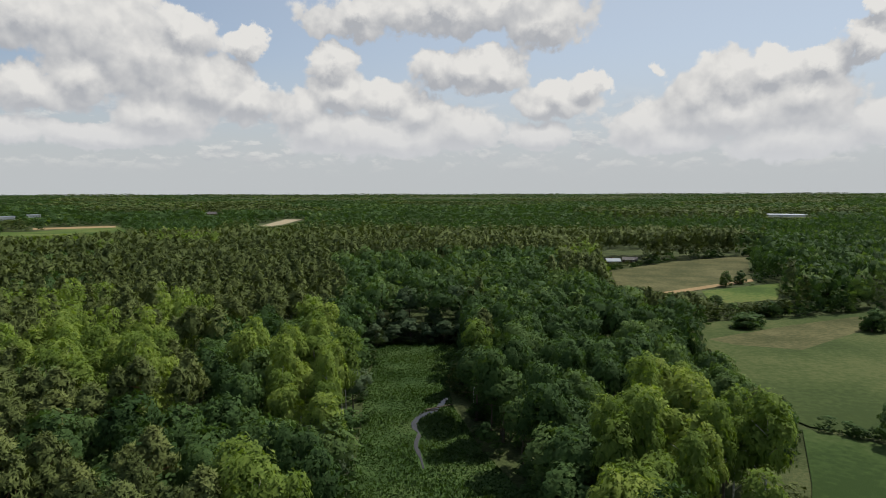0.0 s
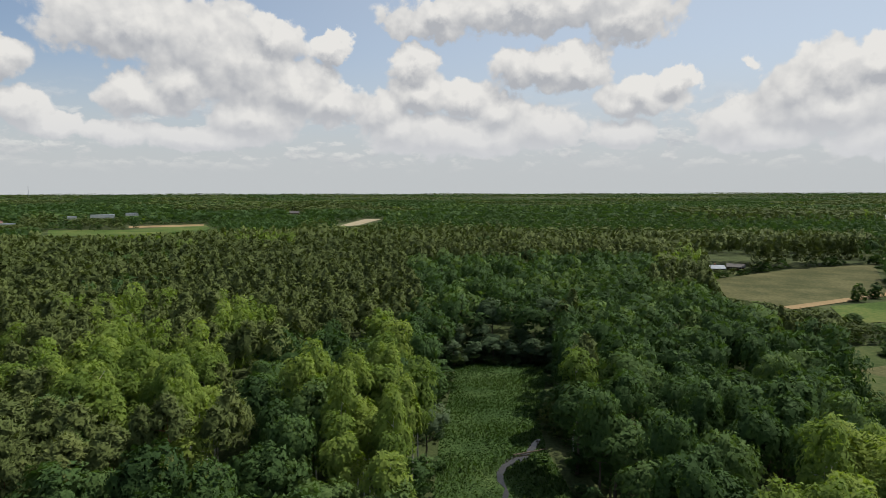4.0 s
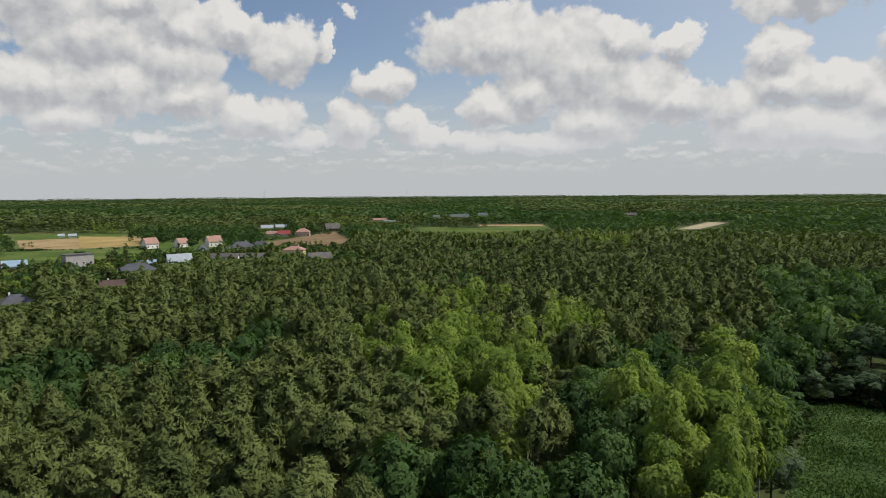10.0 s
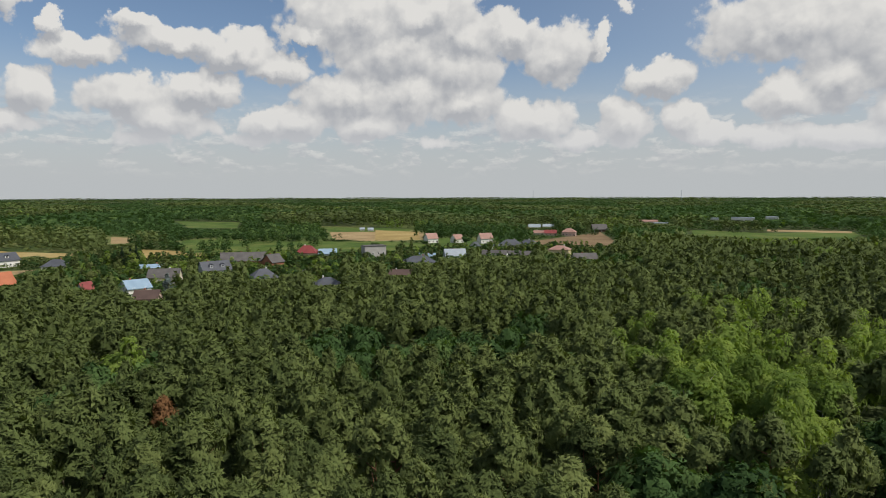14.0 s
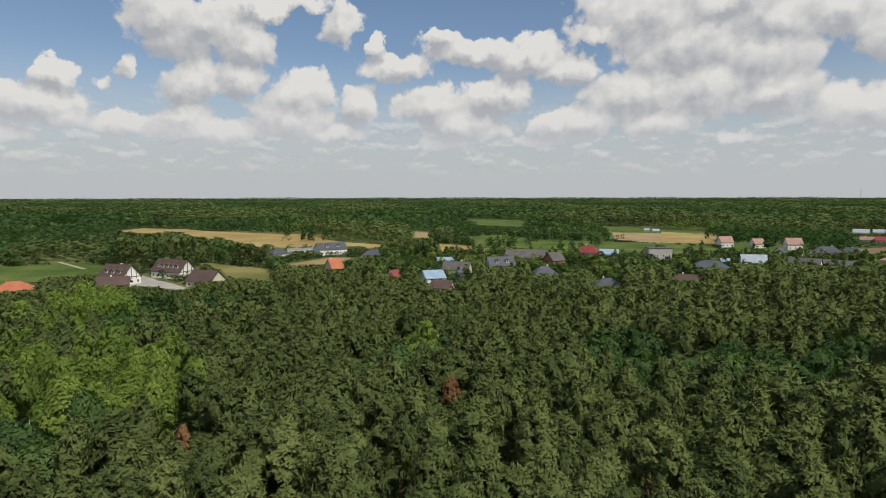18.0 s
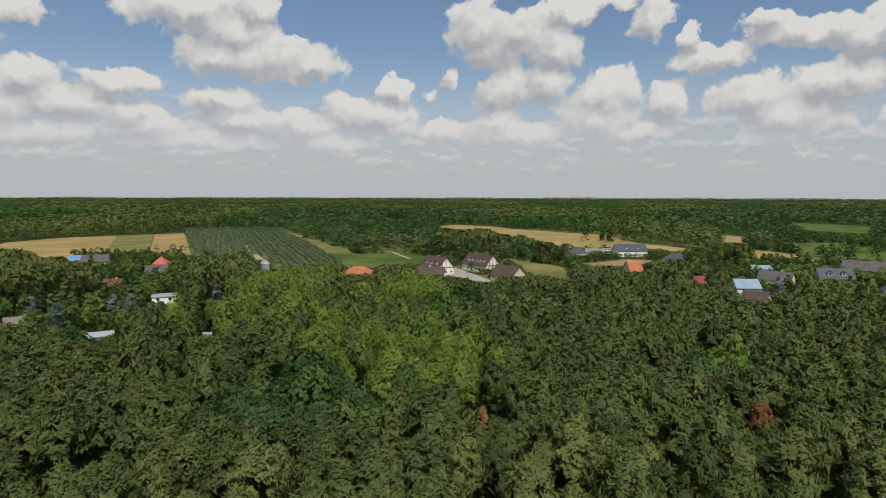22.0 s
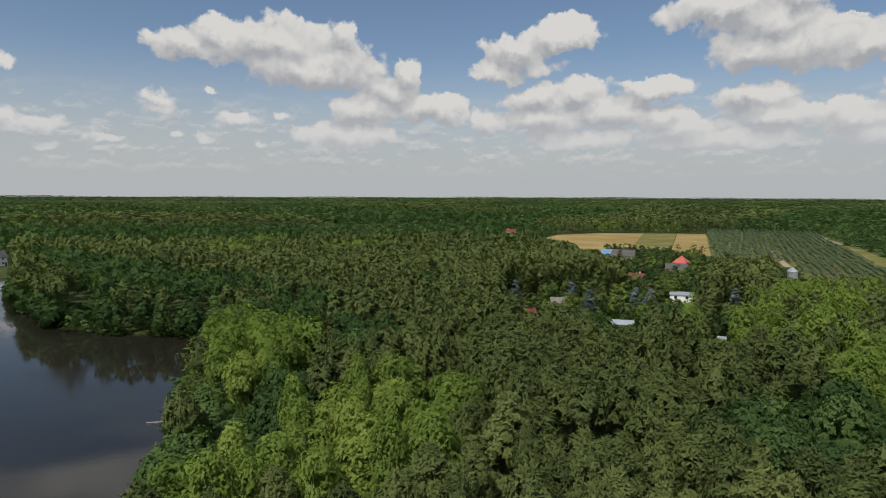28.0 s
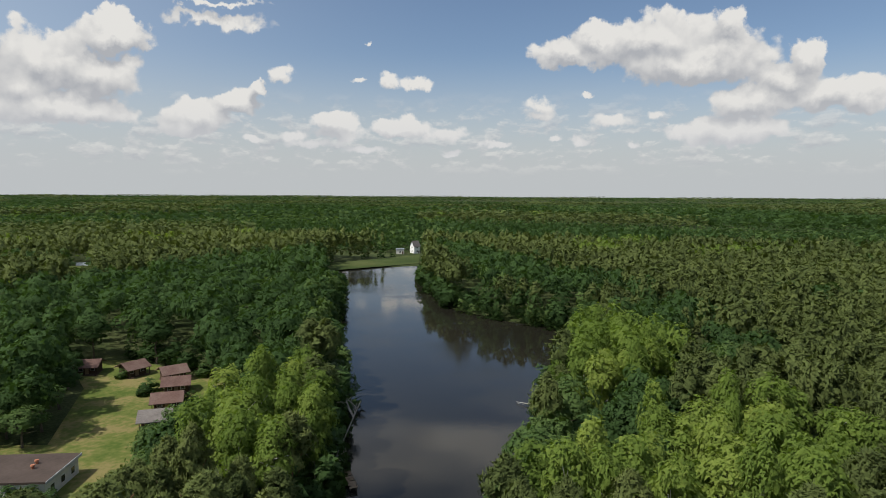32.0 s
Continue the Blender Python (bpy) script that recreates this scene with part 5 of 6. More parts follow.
def height_limit(x, y):
    lim = np.full(len(x), 99.0)
    for e, (ex, ey) in enumerate(EYES):
        d = np.hypot(x - ex, y - ey)
        az = np.degrees(np.arctan2(-(x - ex), y - ey)) % 360
        w = np.degrees(2.0 / np.maximum(d, 5))
        i = np.clip((d / D_STEP).astype(int), 0, 259)
        for off in (-1, 0, 1):
            l = LIMIT[e, ((az + off * w) / AZ_STEP).astype(int) % LIMIT.shape[1], i]
            lim = np.where(d < 1290, np.minimum(lim, l), lim)
    return lim


def free_of_fields(x, y, margin=1.5):
    ok = np.ones(len(x), bool)
    for poly in FIELDS + YARDS + [LAKE, REEDS]:
        p = np.array(poly, float)
        near = (x > p[:, 0].min() - 5) & (x < p[:, 0].max() + 5) & (y > p[:, 1].min() - 5) & (y < p[:, 1].max() + 5)
        sel = np.where(near)[0]
        if len(sel):
            ok[sel] &= ~inside(poly, x[sel], y[sel])
            if margin:
                ok[sel] &= edge_distance(poly, x[sel], y[sel]) > (0.2 if poly is LAKE or poly is REEDS else margin)
    for hx, hy, half, _ in HOUSES:
        ok &= np.hypot(x - hx, y - hy) > half + 4
    return ok


def in_view(x, y):
    """The part of the plan round which the woods are dense; the rest, behind, is thinner."""
    az = np.degrees(np.arctan2(-(x - CENTRE[0]), y - CENTRE[1]))
    return ~((az > -130) & (az < -42))


rng = np.random.default_rng(11)
KINDS = ("pine", "birch", "broad")
TREE_LABEL = {"pine": "tall Scots pine with a bushy grey-green crown", "birch": "light yellow-green birch with drooping twigs",
              "broad": "dark green broadleaf tree with a dense lobed crown"}
CATEGORY = {"pine": "pine", "birch": "birch", "broad": "tree", "willow": "willow", "spruce": "spruce"}
protos = {}


def proto(kind, variant, small=False, shrub=False):
    """One tree with trunk and crown, kept as the pattern for its copies."""
    if small:
        variant = 10 + variant % 3
    if shrub:
        variant += 20
    if (kind, variant) not in protos:
        b, total, size = (26, 560, 0.62) if shrub else (14, 320, 0.85) if small else FINE[kind]
        t, s = crown("shrub" if shrub else "broad" if kind == "willow" else kind, b, total, size, 100 * len(kind) + variant)
        protos[kind, variant] = (trunk_mesh(kind, variant), soup("crown", t, s, None, LEAF[kind]))
    return protos[kind, variant]


def tree(kind, x, y, h, wide, turn, label, group="", leaf=None, z=None, small=False, shrub=False):
    trunk, top = proto(kind, int(abs(x * 3 + y * 5)) % 6, small, shrub)
    ob = tagged(new({"pine": "pine_tree", "birch": "birch_tree", "broad": "broadleaf_tree", "willow": "willow_tree", "spruce": "spruce_tree"}[kind]), label, CATEGORY[kind], group)
    ob.matrix_world = pose(x, y, float(ground_z(x, y)) if z is None else z, 0, 0, turn) @ Matrix.Diagonal((wide, wide, h / 17.0, 1))
    for name, me in (("trunk", trunk), ("crown", top)):
        if leaf and name == "crown":
            me = me.copy()
            me.materials[0] = leaf
        c = new(name, me)
        c.parent = ob
    return ob


STUFF = {k: ([], [], []) for k in KINDS}


def plant_stuff(kind, x, y, h, wide, boughs, total, size, variants=6, leafy=True, shape=None):
    """Trees too many or too far to tell apart, gathered for one mesh."""
    which = rng.integers(0, variants, len(x))
    for v in range(variants):
        sel = np.where(which == v)[0]
        if not len(sel):
            continue
        t, s = crown(shape or kind, boughs, total, size, 900 + 10 * v + total, leafy)
        a = rng.random(len(sel)) * 6.283
        c, sn = np.cos(a), np.sin(a)
        rot = np.zeros((len(sel), 3, 3))
        rot[:, 0, 0], rot[:, 0, 1], rot[:, 1, 0], rot[:, 1, 1], rot[:, 2, 2] = c, -sn, sn, c, 1
        scale = np.stack([wide[sel], wide[sel], h[sel] / 17.0], -1)
        tri = np.einsum("kij,ntj->knti", rot, t) * scale[:, None, None, :]
        tri += np.stack([x[sel], y[sel], ground_z(x[sel], y[sel])], -1)[:, None, None, :]
        shade = np.einsum("kij,ntj->knti", rot, s)
        STUFF[kind][0].append(tri.reshape(-1, 3, 3))
        STUFF[kind][1].append(shade.reshape(-1, 3, 3))
        STUFF[kind][2].append(np.repeat(0.4 * rng.random(len(sel)) + 0.35 * patches(x[sel], y[sel], 70.0, 6.0) + 0.25 * patches(x[sel], y[sel], 190.0, 2.0), len(t) * 3))


NEAR = {"pine": 255, "birch": 230, "broad": 182}
for code, kind in enumerate(KINDS):
    x, y = layout(SPACING[kind], 30, 470, rng)
    ok = (kind_of(x, y) == code) & free_of_fields(x, y)
    ok &= in_view(x, y) | (rng.random(len(x)) < 0.15)
    ok &= (np.hypot(x - CENTRE[0], y - CENTRE[1]) > 50) | (y > 52)
    x, y = x[ok], y[ok]
    h = {"pine": 18.5, "birch": 18.5, "broad": 17.0}[kind] * rng.uniform(0.76, 1.15, len(x))
    wide = {"pine": 0.98, "birch": 0.95, "broad": 0.95}[kind] * rng.uniform(0.75, 1.25, len(x))
    lim = height_limit(x, y)
    squeeze = np.minimum(1, lim / h)
    h, wide = h * squeeze, wide * (0.35 + 0.65 * squeeze)
    young = (squeeze < 0.6) & (h > 1.2)
    yd = np.hypot(x - CENTRE[0], y - CENTRE[1])
    for sel, boughs, total, size in ((young & (yd < 200), 20, 130, 0.75), (young & (yd >= 200), 12, 44, 1.15)):
        plant_stuff(kind, x[sel], y[sel], h[sel], 0.45 + 0.04 * h[sel], boughs, total, size, 6, True, "shrub")
    ok = (h > 1.8) & ~young
    x, y, h, wide = x[ok], y[ok], h[ok], wide[ok]
    r = np.hypot(x - CENTRE[0], y - CENTRE[1]) + 60 * ~in_view(x, y)
    order = np.argsort(r)
    things = order[: NEAR[kind]]
    for i in things:
        tree(kind, x[i], y[i], h[i], wide[i], rng.random() * 360, TREE_LABEL[kind], kind + " trees of the near wood")
    rest = order[NEAR[kind]:]
    d = r[rest]
    edge = ~free_of_fields(x, y, 10.0)
    broad = {"broad": 1.15, "birch": 0.86}.get(kind, 1.0)
    for lo, hi, boughs, total, size in ((0, 105, 40, 560, 0.34), (105, 150, 36, 330, 0.43), (150, 230, 24, 150, 0.60), (230, 330, 16, 54, 0.92), (330, 999, 11, 23, 1.3)):
        ring = rest[(d >= lo) & (d < hi)]
        for leafy in (True, False):
            s = ring[edge[ring] == leafy]
            plant_stuff(kind, x[s], y[s], h[s], wide[s], boughs, int(total * 1.6) if leafy and lo >= 150 else total, size * broad, 6, leafy)

# Young pines over the clearing below the start.
x, y = layout(4.9, 0, 46, rng)
ok = free_of_fields(x, y) & (y < 52)
x, y = x[ok], y[ok]
plant_stuff("pine", x, y, rng.uniform(8.5, 12.0, len(x)), rng.uniform(0.7, 1.0, len(x)), 20, 130, 0.75)

# Bushes along the edges of woods, by fields and water.
bx, by = [], []
for poly in FIELDS + [LAKE, REEDS]:
    q = np.array(poly, float)
    if np.hypot(*(q.mean(0) - CENTRE)) > 620:
        continue
    for (ax, ay), (cx, cy) in zip(q, np.roll(q, -1, axis=0)):
        wet = poly is LAKE or poly is REEDS
        k = max(2, int(math.hypot(cx - ax, cy - ay) / (1.0 if wet else 1.7)))
        u = rng.random(k)
        bx.append(ax + (cx - ax) * u + rng.normal(0, 3.0 if wet else 2.0, k))
        by.append(ay + (cy - ay) * u + rng.normal(0, 3.0 if wet else 2.0, k))
bx, by = np.concatenate(bx), np.concatenate(by)
ok = free_of_fields(bx, by, 0.3) | (inside(LAKE, bx, by) & (edge_distance(LAKE, bx, by) < 1.6) & (by > -300))
bx, by = bx[ok], by[ok]
h = np.minimum(np.where(edge_distance(LAKE, bx, by) < 9, rng.uniform(5.0, 13.5, len(bx)), rng.uniform(3.0, 9.5, len(bx))), height_limit(bx, by))
ok = h > 1.0
bx, by, h = bx[ok], by[ok], h[ok]
near = np.hypot(bx - CENTRE[0], by - CENTRE[1]) < 230
plant_stuff("broad", bx[near], by[near], h[near], 0.30 + 0.05 * h[near], 20, 170, 0.85, shape="shrub")
plant_stuff("broad", bx[~near], by[~near], h[~near], 0.35 + 0.05 * h[~near], 12, 36, 1.6, shape="shrub")

# Garden trees between the houses, lower than the woods.
GARDEN = []
for poly in YARDS:
    q = np.array(poly, float)
    area = 0.5 * abs(np.dot(q[:, 0], np.roll(q[:, 1], 1)) - np.dot(q[:, 1], np.roll(q[:, 0], 1)))
    g = rng.uniform(q.min(0), q.max(0), (int(area / 12 * np.prod(np.ptp(q, axis=0)) / area), 2))
    g = g[inside(poly, g[:, 0], g[:, 1])]
    GARDEN.append(g[np.min([np.hypot(g[:, 0] - hx, g[:, 1] - hy) - half for hx, hy, half, _ in HOUSES], axis=0) > 2.5])
g = np.concatenate(GARDEN)
lim = height_limit(g[:, 0], g[:, 1])
lim = np.maximum(lim, np.where(rng.random(len(g)) < 0.3, rng.uniform(5, 10, len(g)), rng.uniform(2.0, 4.5, len(g))))
h = np.minimum(rng.uniform(4.5, 11.0, len(g)), lim)
g, h = g[h > 1.3], h[h > 1.3]
code = rng.choice(3, len(g), p=(0.3, 0.2, 0.5))
for c, kind in enumerate(KINDS):
    s = np.where(code == c)[0]
    near = s[:40]
    for i in near:
        tree(kind, g[i, 0], g[i, 1], h[i], 0.25 + h[i] / 17 * 0.85, rng.random() * 360, {"pine": "small dark garden conifer", "birch": "small light green garden birch", "broad": "round green garden tree"}[kind] + " between houses", "garden trees", small=True)
    plant_stuff(kind, g[s[40:], 0], g[s[40:], 1], h[s[40:]], 0.25 + h[s[40:]] / 17 * 0.85, 12, 70, 1.2)

# Woods further out, in coarser and coarser trees.
for lo, hi, spacing, boughs, total, size, grow in ((470, 900, 6.6, 8, 10, 1.9, 1.2), (900, 1800, 10.0, 5, 5, 3.6, 1.7), (1800, 3000, 19.0, 4, 4, 5.6, 3.0), (3000, 4800, 38.0, 4, 4, 9.5, 5.6)):
    x, y = layout(spacing, lo, hi, rng)
    ok = free_of_fields(x, y, 0)
    ok &= in_view(x, y) | (rng.random(len(x)) < 0.12)
    x, y = x[ok], y[ok]
    code = kind_of(x, y)
    h = 16.0 * rng.uniform(0.6, 1.25, len(x)) * (0.70 + 0.55 * patches(x, y, 95.0, 5.0)) if lo < 1800 else rng.uniform(12.5, 15.0, len(x))
    lim = height_limit(x, y)
    ok = lim > 2
    x, y, h, code = x[ok], y[ok], np.minimum(h, lim)[ok], code[ok]
    wide = grow * rng.uniform(0.8, 1.25, len(x))
    for c, kind in enumerate(KINDS):
        s = code == c
        plant_stuff(kind, x[s], y[s], h[s], wide[s], boughs, total, size / grow, 5)

# Groves and hedges between the fields: a line from one end to the other, how many stand in it, and their height (below zero: shrubs).
GROVES_NORTH = [(-742, 134, -724, 159, 6, -5), (-712, 146, -688, 177, 9, 15), (-726, 186, -692, 232, 9, 10), (-656, 221, -641, 240, 4, -5), (-624, 322, -606, 346, 7, 16), (-556, 277, -553, 280, 1, -6),
                (-578, 449, -548, 489, 10, 16), (-685, 605, -638, 665, 9, 13), (-483, 509, -461, 538, 7, 11), (-511, 140, -499, 156, 5, 9), (-552, 173, -542, 187, 3, 8), (-603, 130, -605, 167, 6, 12),
                (-553, 490, -524, 504, 5, 9), (-497, 720, -472, 732, 4, 14), (-594, 317, -572, 329, 5, 12), (-617, 400, -576, 421, 6, 10)]
GROVES_FAR_NORTH = [(-511, 668, -483, 681, 4, 9)]
GROVES_WEST = [(-518, 85, -504, 104, 6, 9), (-464, 70, -456, 81, 4, 8), (-770, 54, -741, 93, 10, 10), (-655, 32, -640, 53, 6, 8), (-397, -87, -399, -57, 3, 7), (-629, -105, -631, -70, 6, 12),
               (-780, -93, -782, -50, 6, 14), (-584, 33, -586, 75, 6, 10), (-561, 88, -563, 123, 6, 10)]
GROVES_SOUTH = [(-965, -90, -966, -59, 2, 18), (-278, -181, -286, -169, 5, -6), (-327, -118, -333, -108, 4, -6), (-334, -325, -345, -309, 3, -6), (-376, -132, -386, -116, 3, 8), (-516, -85, -531, -62, 4, -5),
                (-443, -27, -451, -14, 3, 6), (-359, -398, -369, -382, 3, -6), (-261, -312, -266, -304, 3, 10)]
grove = []
for ax, ay, cx, cy, count, tall in GROVES_NORTH + GROVES_FAR_NORTH + GROVES_WEST + GROVES_SOUTH:
    u = (np.arange(count) + rng.random(count)) / count
    grove.append(np.stack([ax + (cx - ax) * u + rng.uniform(-9, 9, count), ay + (cy - ay) * u + rng.uniform(-4, 4, count), abs(tall) * rng.uniform(0.75, 1.2, count), 0 * u + (tall < 0)], -1))
grove = np.concatenate(grove)
grove = grove[np.min([np.hypot(grove[:, 0] - hx, grove[:, 1] - hy) - half for hx, hy, half, _ in HOUSES], axis=0) > 3]
low = grove[:, 3] > 0.5
plant_stuff("broad", grove[low, 0], grove[low, 1], grove[low, 2], 0.3 + 0.06 * grove[low, 2], 20, 120, 0.9, shape="shrub")
plant_stuff("broad", grove[~low, 0], grove[~low, 1], grove[~low, 2] * 1.1, 0.4 + 0.045 * grove[~low, 2], 26, 160, 0.85, shape="shrub")

# Leafy garden trees behind the sheds of the forest clearing.
for kind, count in (("broad", 34), ("birch", 16)):
    u = rng.random(count)
    x, y = CLEARING[0][0] + (CLEARING[1][0] - CLEARING[0][0]) * u, CLEARING[0][1] + (CLEARING[1][1] - CLEARING[0][1]) * u
    x, y = x + rng.uniform(-9, 9, count), y + rng.uniform(-9, 9, count)
    far = np.min([np.hypot(x - hx, y - hy) - half for hx, hy, half, _ in HOUSES + [(a, b, 2, 0) for a, b, _ in BLUE_SPRUCES]], axis=0) > 2
    plant_stuff(kind, x[far], y[far], rng.uniform(8.0, 12.5, far.sum()), rng.uniform(0.8, 1.1, far.sum()), 28, 240, 0.7, shape="shrub")

for kind, label in (("pine", "wide dark pine forest reaching to the horizon"), ("birch", "scattered light green birch stands in the forest"), ("broad", "dense green broadleaf woods reaching to the horizon")):
    tris, shades, tints = (np.concatenate(v) for v in STUFF[kind])
    tagged(new(kind + "_forest", soup(kind + "_forest", tris, shades, tints, LEAF[kind])), label, "forest", kind="stuff")

# ---- lakeside cabins, jetty and dead wood ----
def cabin(x, y, turn, w, d, roof, label):
    ob = tagged(new("cabin"), label, "cabin", "lakeside cabins")
    ob.matrix_world = pose(x, y, 0.25, 0, 0, turn)
    part("floor_deck", boxed(-w / 2, w / 2, -d / 2 - 1.4, d / 2, -0.25, 0.12), W_WOOD, ob)
    part("wall", boxed(-w / 2 + 0.3, w / 2 - 0.3, -d / 2, d / 2, 0.12, 2.3), W_WOOD, ob)
    for sx in (-1, 1):
        gable = bmesh.new()
        v = [gable.verts.new((sx * (w / 2 - 0.3), yy, zz)) for yy, zz in ((-d / 2, 2.3), (d / 2, 2.3), (0, 3.35))] + \
            [gable.verts.new((sx * (w / 2 - 0.5), yy, zz)) for yy, zz in ((-d / 2, 2.3), (d / 2, 2.3), (0, 3.35))]
        for f in ((0, 1, 2), (3, 5, 4), (0, 2, 5, 3), (1, 4, 5, 2), (0, 3, 4, 1)):
            gable.faces.new([v[i] for i in f])
        bmesh.ops.recalc_face_normals(gable, faces=gable.faces[:])
        part("gable", gable, W_WOOD, ob)
    r = part("roof", roof_gable(w, d + 1.6, 1.25, 0.45, 0.14), roof, ob)
    r.matrix_local = pose(0, -0.3, 2.15)
    for sx in (-1, 1):
        post = part("post", boxed(-0.07, 0.07, -0.07, 0.07, 0.12, 2.1), W_WOOD, ob)
        post.matrix_local = pose(sx * (w / 2 - 0.15), -d / 2 - 1.25, 0)
    for u in (-0.25, 0.25):
        win = part("window", boxed(-0.5, 0.5, -0.05, 0.02, 0.9, 1.9), WHITE_FRAME, ob)
        win.matrix_local = pose(u * w, -d / 2, 0)
        pane = part("pane", boxed(-0.42, 0.42, -0.07, -0.04, 0.98, 1.82), PANE, win)
        pane.matrix_local = Matrix()
    door = part("door", boxed(-0.42, 0.42, -0.06, 0.02, 0.12, 2.05), R_TAN, ob, "pale brown plank door")
    door.matrix_local = pose(0, -d / 2, 0)
    return ob


for x, y, turn, w, d, roof, label in ((77.5, -73.8, 212, 5.6, 4.2, R_CABIN_GREY, "dark wooden cabin with greyed felt roof"), (82.3, -83.2, 212, 5.6, 4.2, R_CABIN, "dark wooden cabin with faded red felt roof"),
                                      (87.8, -93.4, 212, 5.4, 4.2, R_CABIN, "dark wooden cabin with faded red felt roof and porch"), (94.5, -100.8, 232, 5.4, 4.2, R_CABIN, "dark wooden cabin with mossy red roof"),
                                      (106.5, -101.5, 250, 5.2, 4.0, R_CABIN, "dark wooden cabin half behind bushes"), (118.0, -100.3, 205, 5.2, 4.0, R_CABIN, "dark wooden cabin under tall trees")):
    cabin(x, y, turn, w, d, roof, label)

block = tagged(new("flat_roofed_building"), "long low white building with dark flat felt roof", "building")
block.matrix_world = pose(75.9, -53.4, 0, 0, 0, 18)
part("wall", boxed(0, 26, 0, 9.5, -0.2, 3.1), W_WHITE, block)
top = part("roof", boxed(-0.35, 26.35, -0.35, 9.85, 3.103, 3.42), R_FELT, block, "dark brown roofing felt")
part("roof_trim", boxed(-0.42, -0.352, -0.4, 9.9, 2.98, 3.44), W_GREY, top)
for i, (vx, vy) in enumerate(((4.4, 3.4), (4.0, 5.2))):
    vent = tube(bmesh.new(), (0, 0, 0), (0, 0, 0.45), 0.22, 0.22, 10)
    tube(vent, (0, 0, 0.45), (0, 0, 0.62), 0.36, 0.3, 10)
    part("roof_vent", vent, TERRACOTTA, top, "terracotta roof vent").matrix_local = pose(vx, vy, 3.42)
for i in range(3):
    win = part("window", boxed(-0.05, 0.02, -0.6, 0.6, 1.0, 2.2), WHITE_FRAME, block)
    win.matrix_local = pose(0, 1.8 + 2.9 * i, 0)
    part("pane", boxed(-0.07, -0.04, -0.5, 0.5, 1.1, 2.1), PANE, win).matrix_local = Matrix()

jetty = tagged(new("jetty"), "broken old wooden jetty standing in the lake", "jetty")
jetty.matrix_world = pose(38.2, -70.0, -0.3, 0, 0, 0)
rj = random.Random(4)
along, across = Vector((-7.3, 11.3, 0)).normalized(), Vector((-11.3, -7.3, 0)).normalized()
plank_mesh = bpy.data.meshes.new("plank")
bm = boxed(-0.10, 0.10, -0.62, 0.62, 0, 0.05)
bm.to_mesh(plank_mesh)
bm.free()
plank_mesh.materials.append(R_TAN)
for i in range(52):
    if i in (9, 10, 21, 22, 23, 34, 41):
        continue
    pl = new("plank", plank_mesh)
    pl.parent = jetty
    c = along * (0.25 * i) + across * rj.uniform(-0.12, 0.12)
    pl.matrix_local = pose(c.x, c.y, 0.62 + rj.uniform(-0.05, 0.03), rj.uniform(-4, 4), rj.uniform(-3, 3), math.degrees(math.atan2(along.y, along.x)) + rj.uniform(-7, 7))
for i in range(7):
    for sgn in (-0.5, 0.5):
        c = along * (2.0 * i + 0.3) + across * sgn
        part("pile", tube(bmesh.new(), (c.x, c.y, -1.0), (c.x, c.y, 0.6 + rj.uniform(0, 0.3)), 0.09, 0.08, 7), BARK_OAK, jetty)
for sgn in (-0.45, 0.45):
    a, b = across * sgn, across * sgn + along * 12.8
    part("beam", tube(bmesh.new(), (a.x, a.y, 0.54), (b.x, b.y, 0.54), 0.06, 0.06, 5), BARK_OAK, jetty)


def bare_branches(bm, base, top, r, rng, depth=0):
    tube(bm, base, top, r, r * 0.5, 5)
    d = Vector(top) - Vector(base)
    if depth < 2:
        for i in range(5 if depth == 0 else 3):
            k = rng.uniform(0.3, 0.95)
            q = Vector(base) + d * k
            side = Vector((rng.uniform(-1, 1), rng.uniform(-1, 1), rng.uniform(-0.1, 0.8))).normalized()
            bare_branches(bm, q, q + (d.normalized() * 0.6 + side).normalized() * d.length * rng.uniform(0.25, 0.45), r * 0.5, rng, depth + 1)


log_ = tagged(new("fallen_tree"), "bleached dead tree trunk lying out over the water", "dead tree")
log_.matrix_world = pose(2.5, -101.6, 0.1)
bm = bmesh.new()
tube(bm, (0, 0, 0.55), (9.8, -4.2, -0.12), 0.20, 0.06, 7)
part("trunk", bm, DEADWOOD, log_)
for i in range(6):
    k = 0.35 + 0.1 * i
    part("branch", tube(bmesh.new(), (9.8 * k, -4.2 * k, 0.5 * (1 - k)), (9.8 * k + 0.9, -4.2 * k + rj.choice((-1.2, 1.3)), 0.15), 0.05, 0.02, 4), DEADWOOD, log_)
for x, y, h, lean, label in ((39.5, -72.5, 8.5, (-4.5, -4.0), "bare grey dead tree leaning over the lake"), (46.0, -84.0, 8.0, (-3.0, -1.0), "bare pale dead branches at the lake edge"), (37.0, -63.0, 5.0, (-3.0, 1.5), "low dead branches by a jetty"), (8.0, -60.0, 4.0, (3.0, -1.0), "bleached dead branch over the water")):
    snag = tagged(new("dead_tree"), label, "dead tree")
    snag.matrix_world = pose(x, y, -0.3)
    bm = bmesh.new()
    bare_branches(bm, Vector((0, 0, 0)), Vector((lean[0] * 0.7, lean[1] * 0.7, h)), 0.14, rj)
    part("trunk", bm, DEADWOOD, snag)
tagged(new("fallen_log"), "dark fallen log lying across the stream", "log").matrix_world = pose(-2.0, 125.5, 0.25)
part("trunk", tube(bmesh.new(), (-2.5, -1.5, 0), (3.2, 1.4, 0.2), 0.16, 0.08, 6), BARK_OAK, bpy.data.objects["fallen_log"])

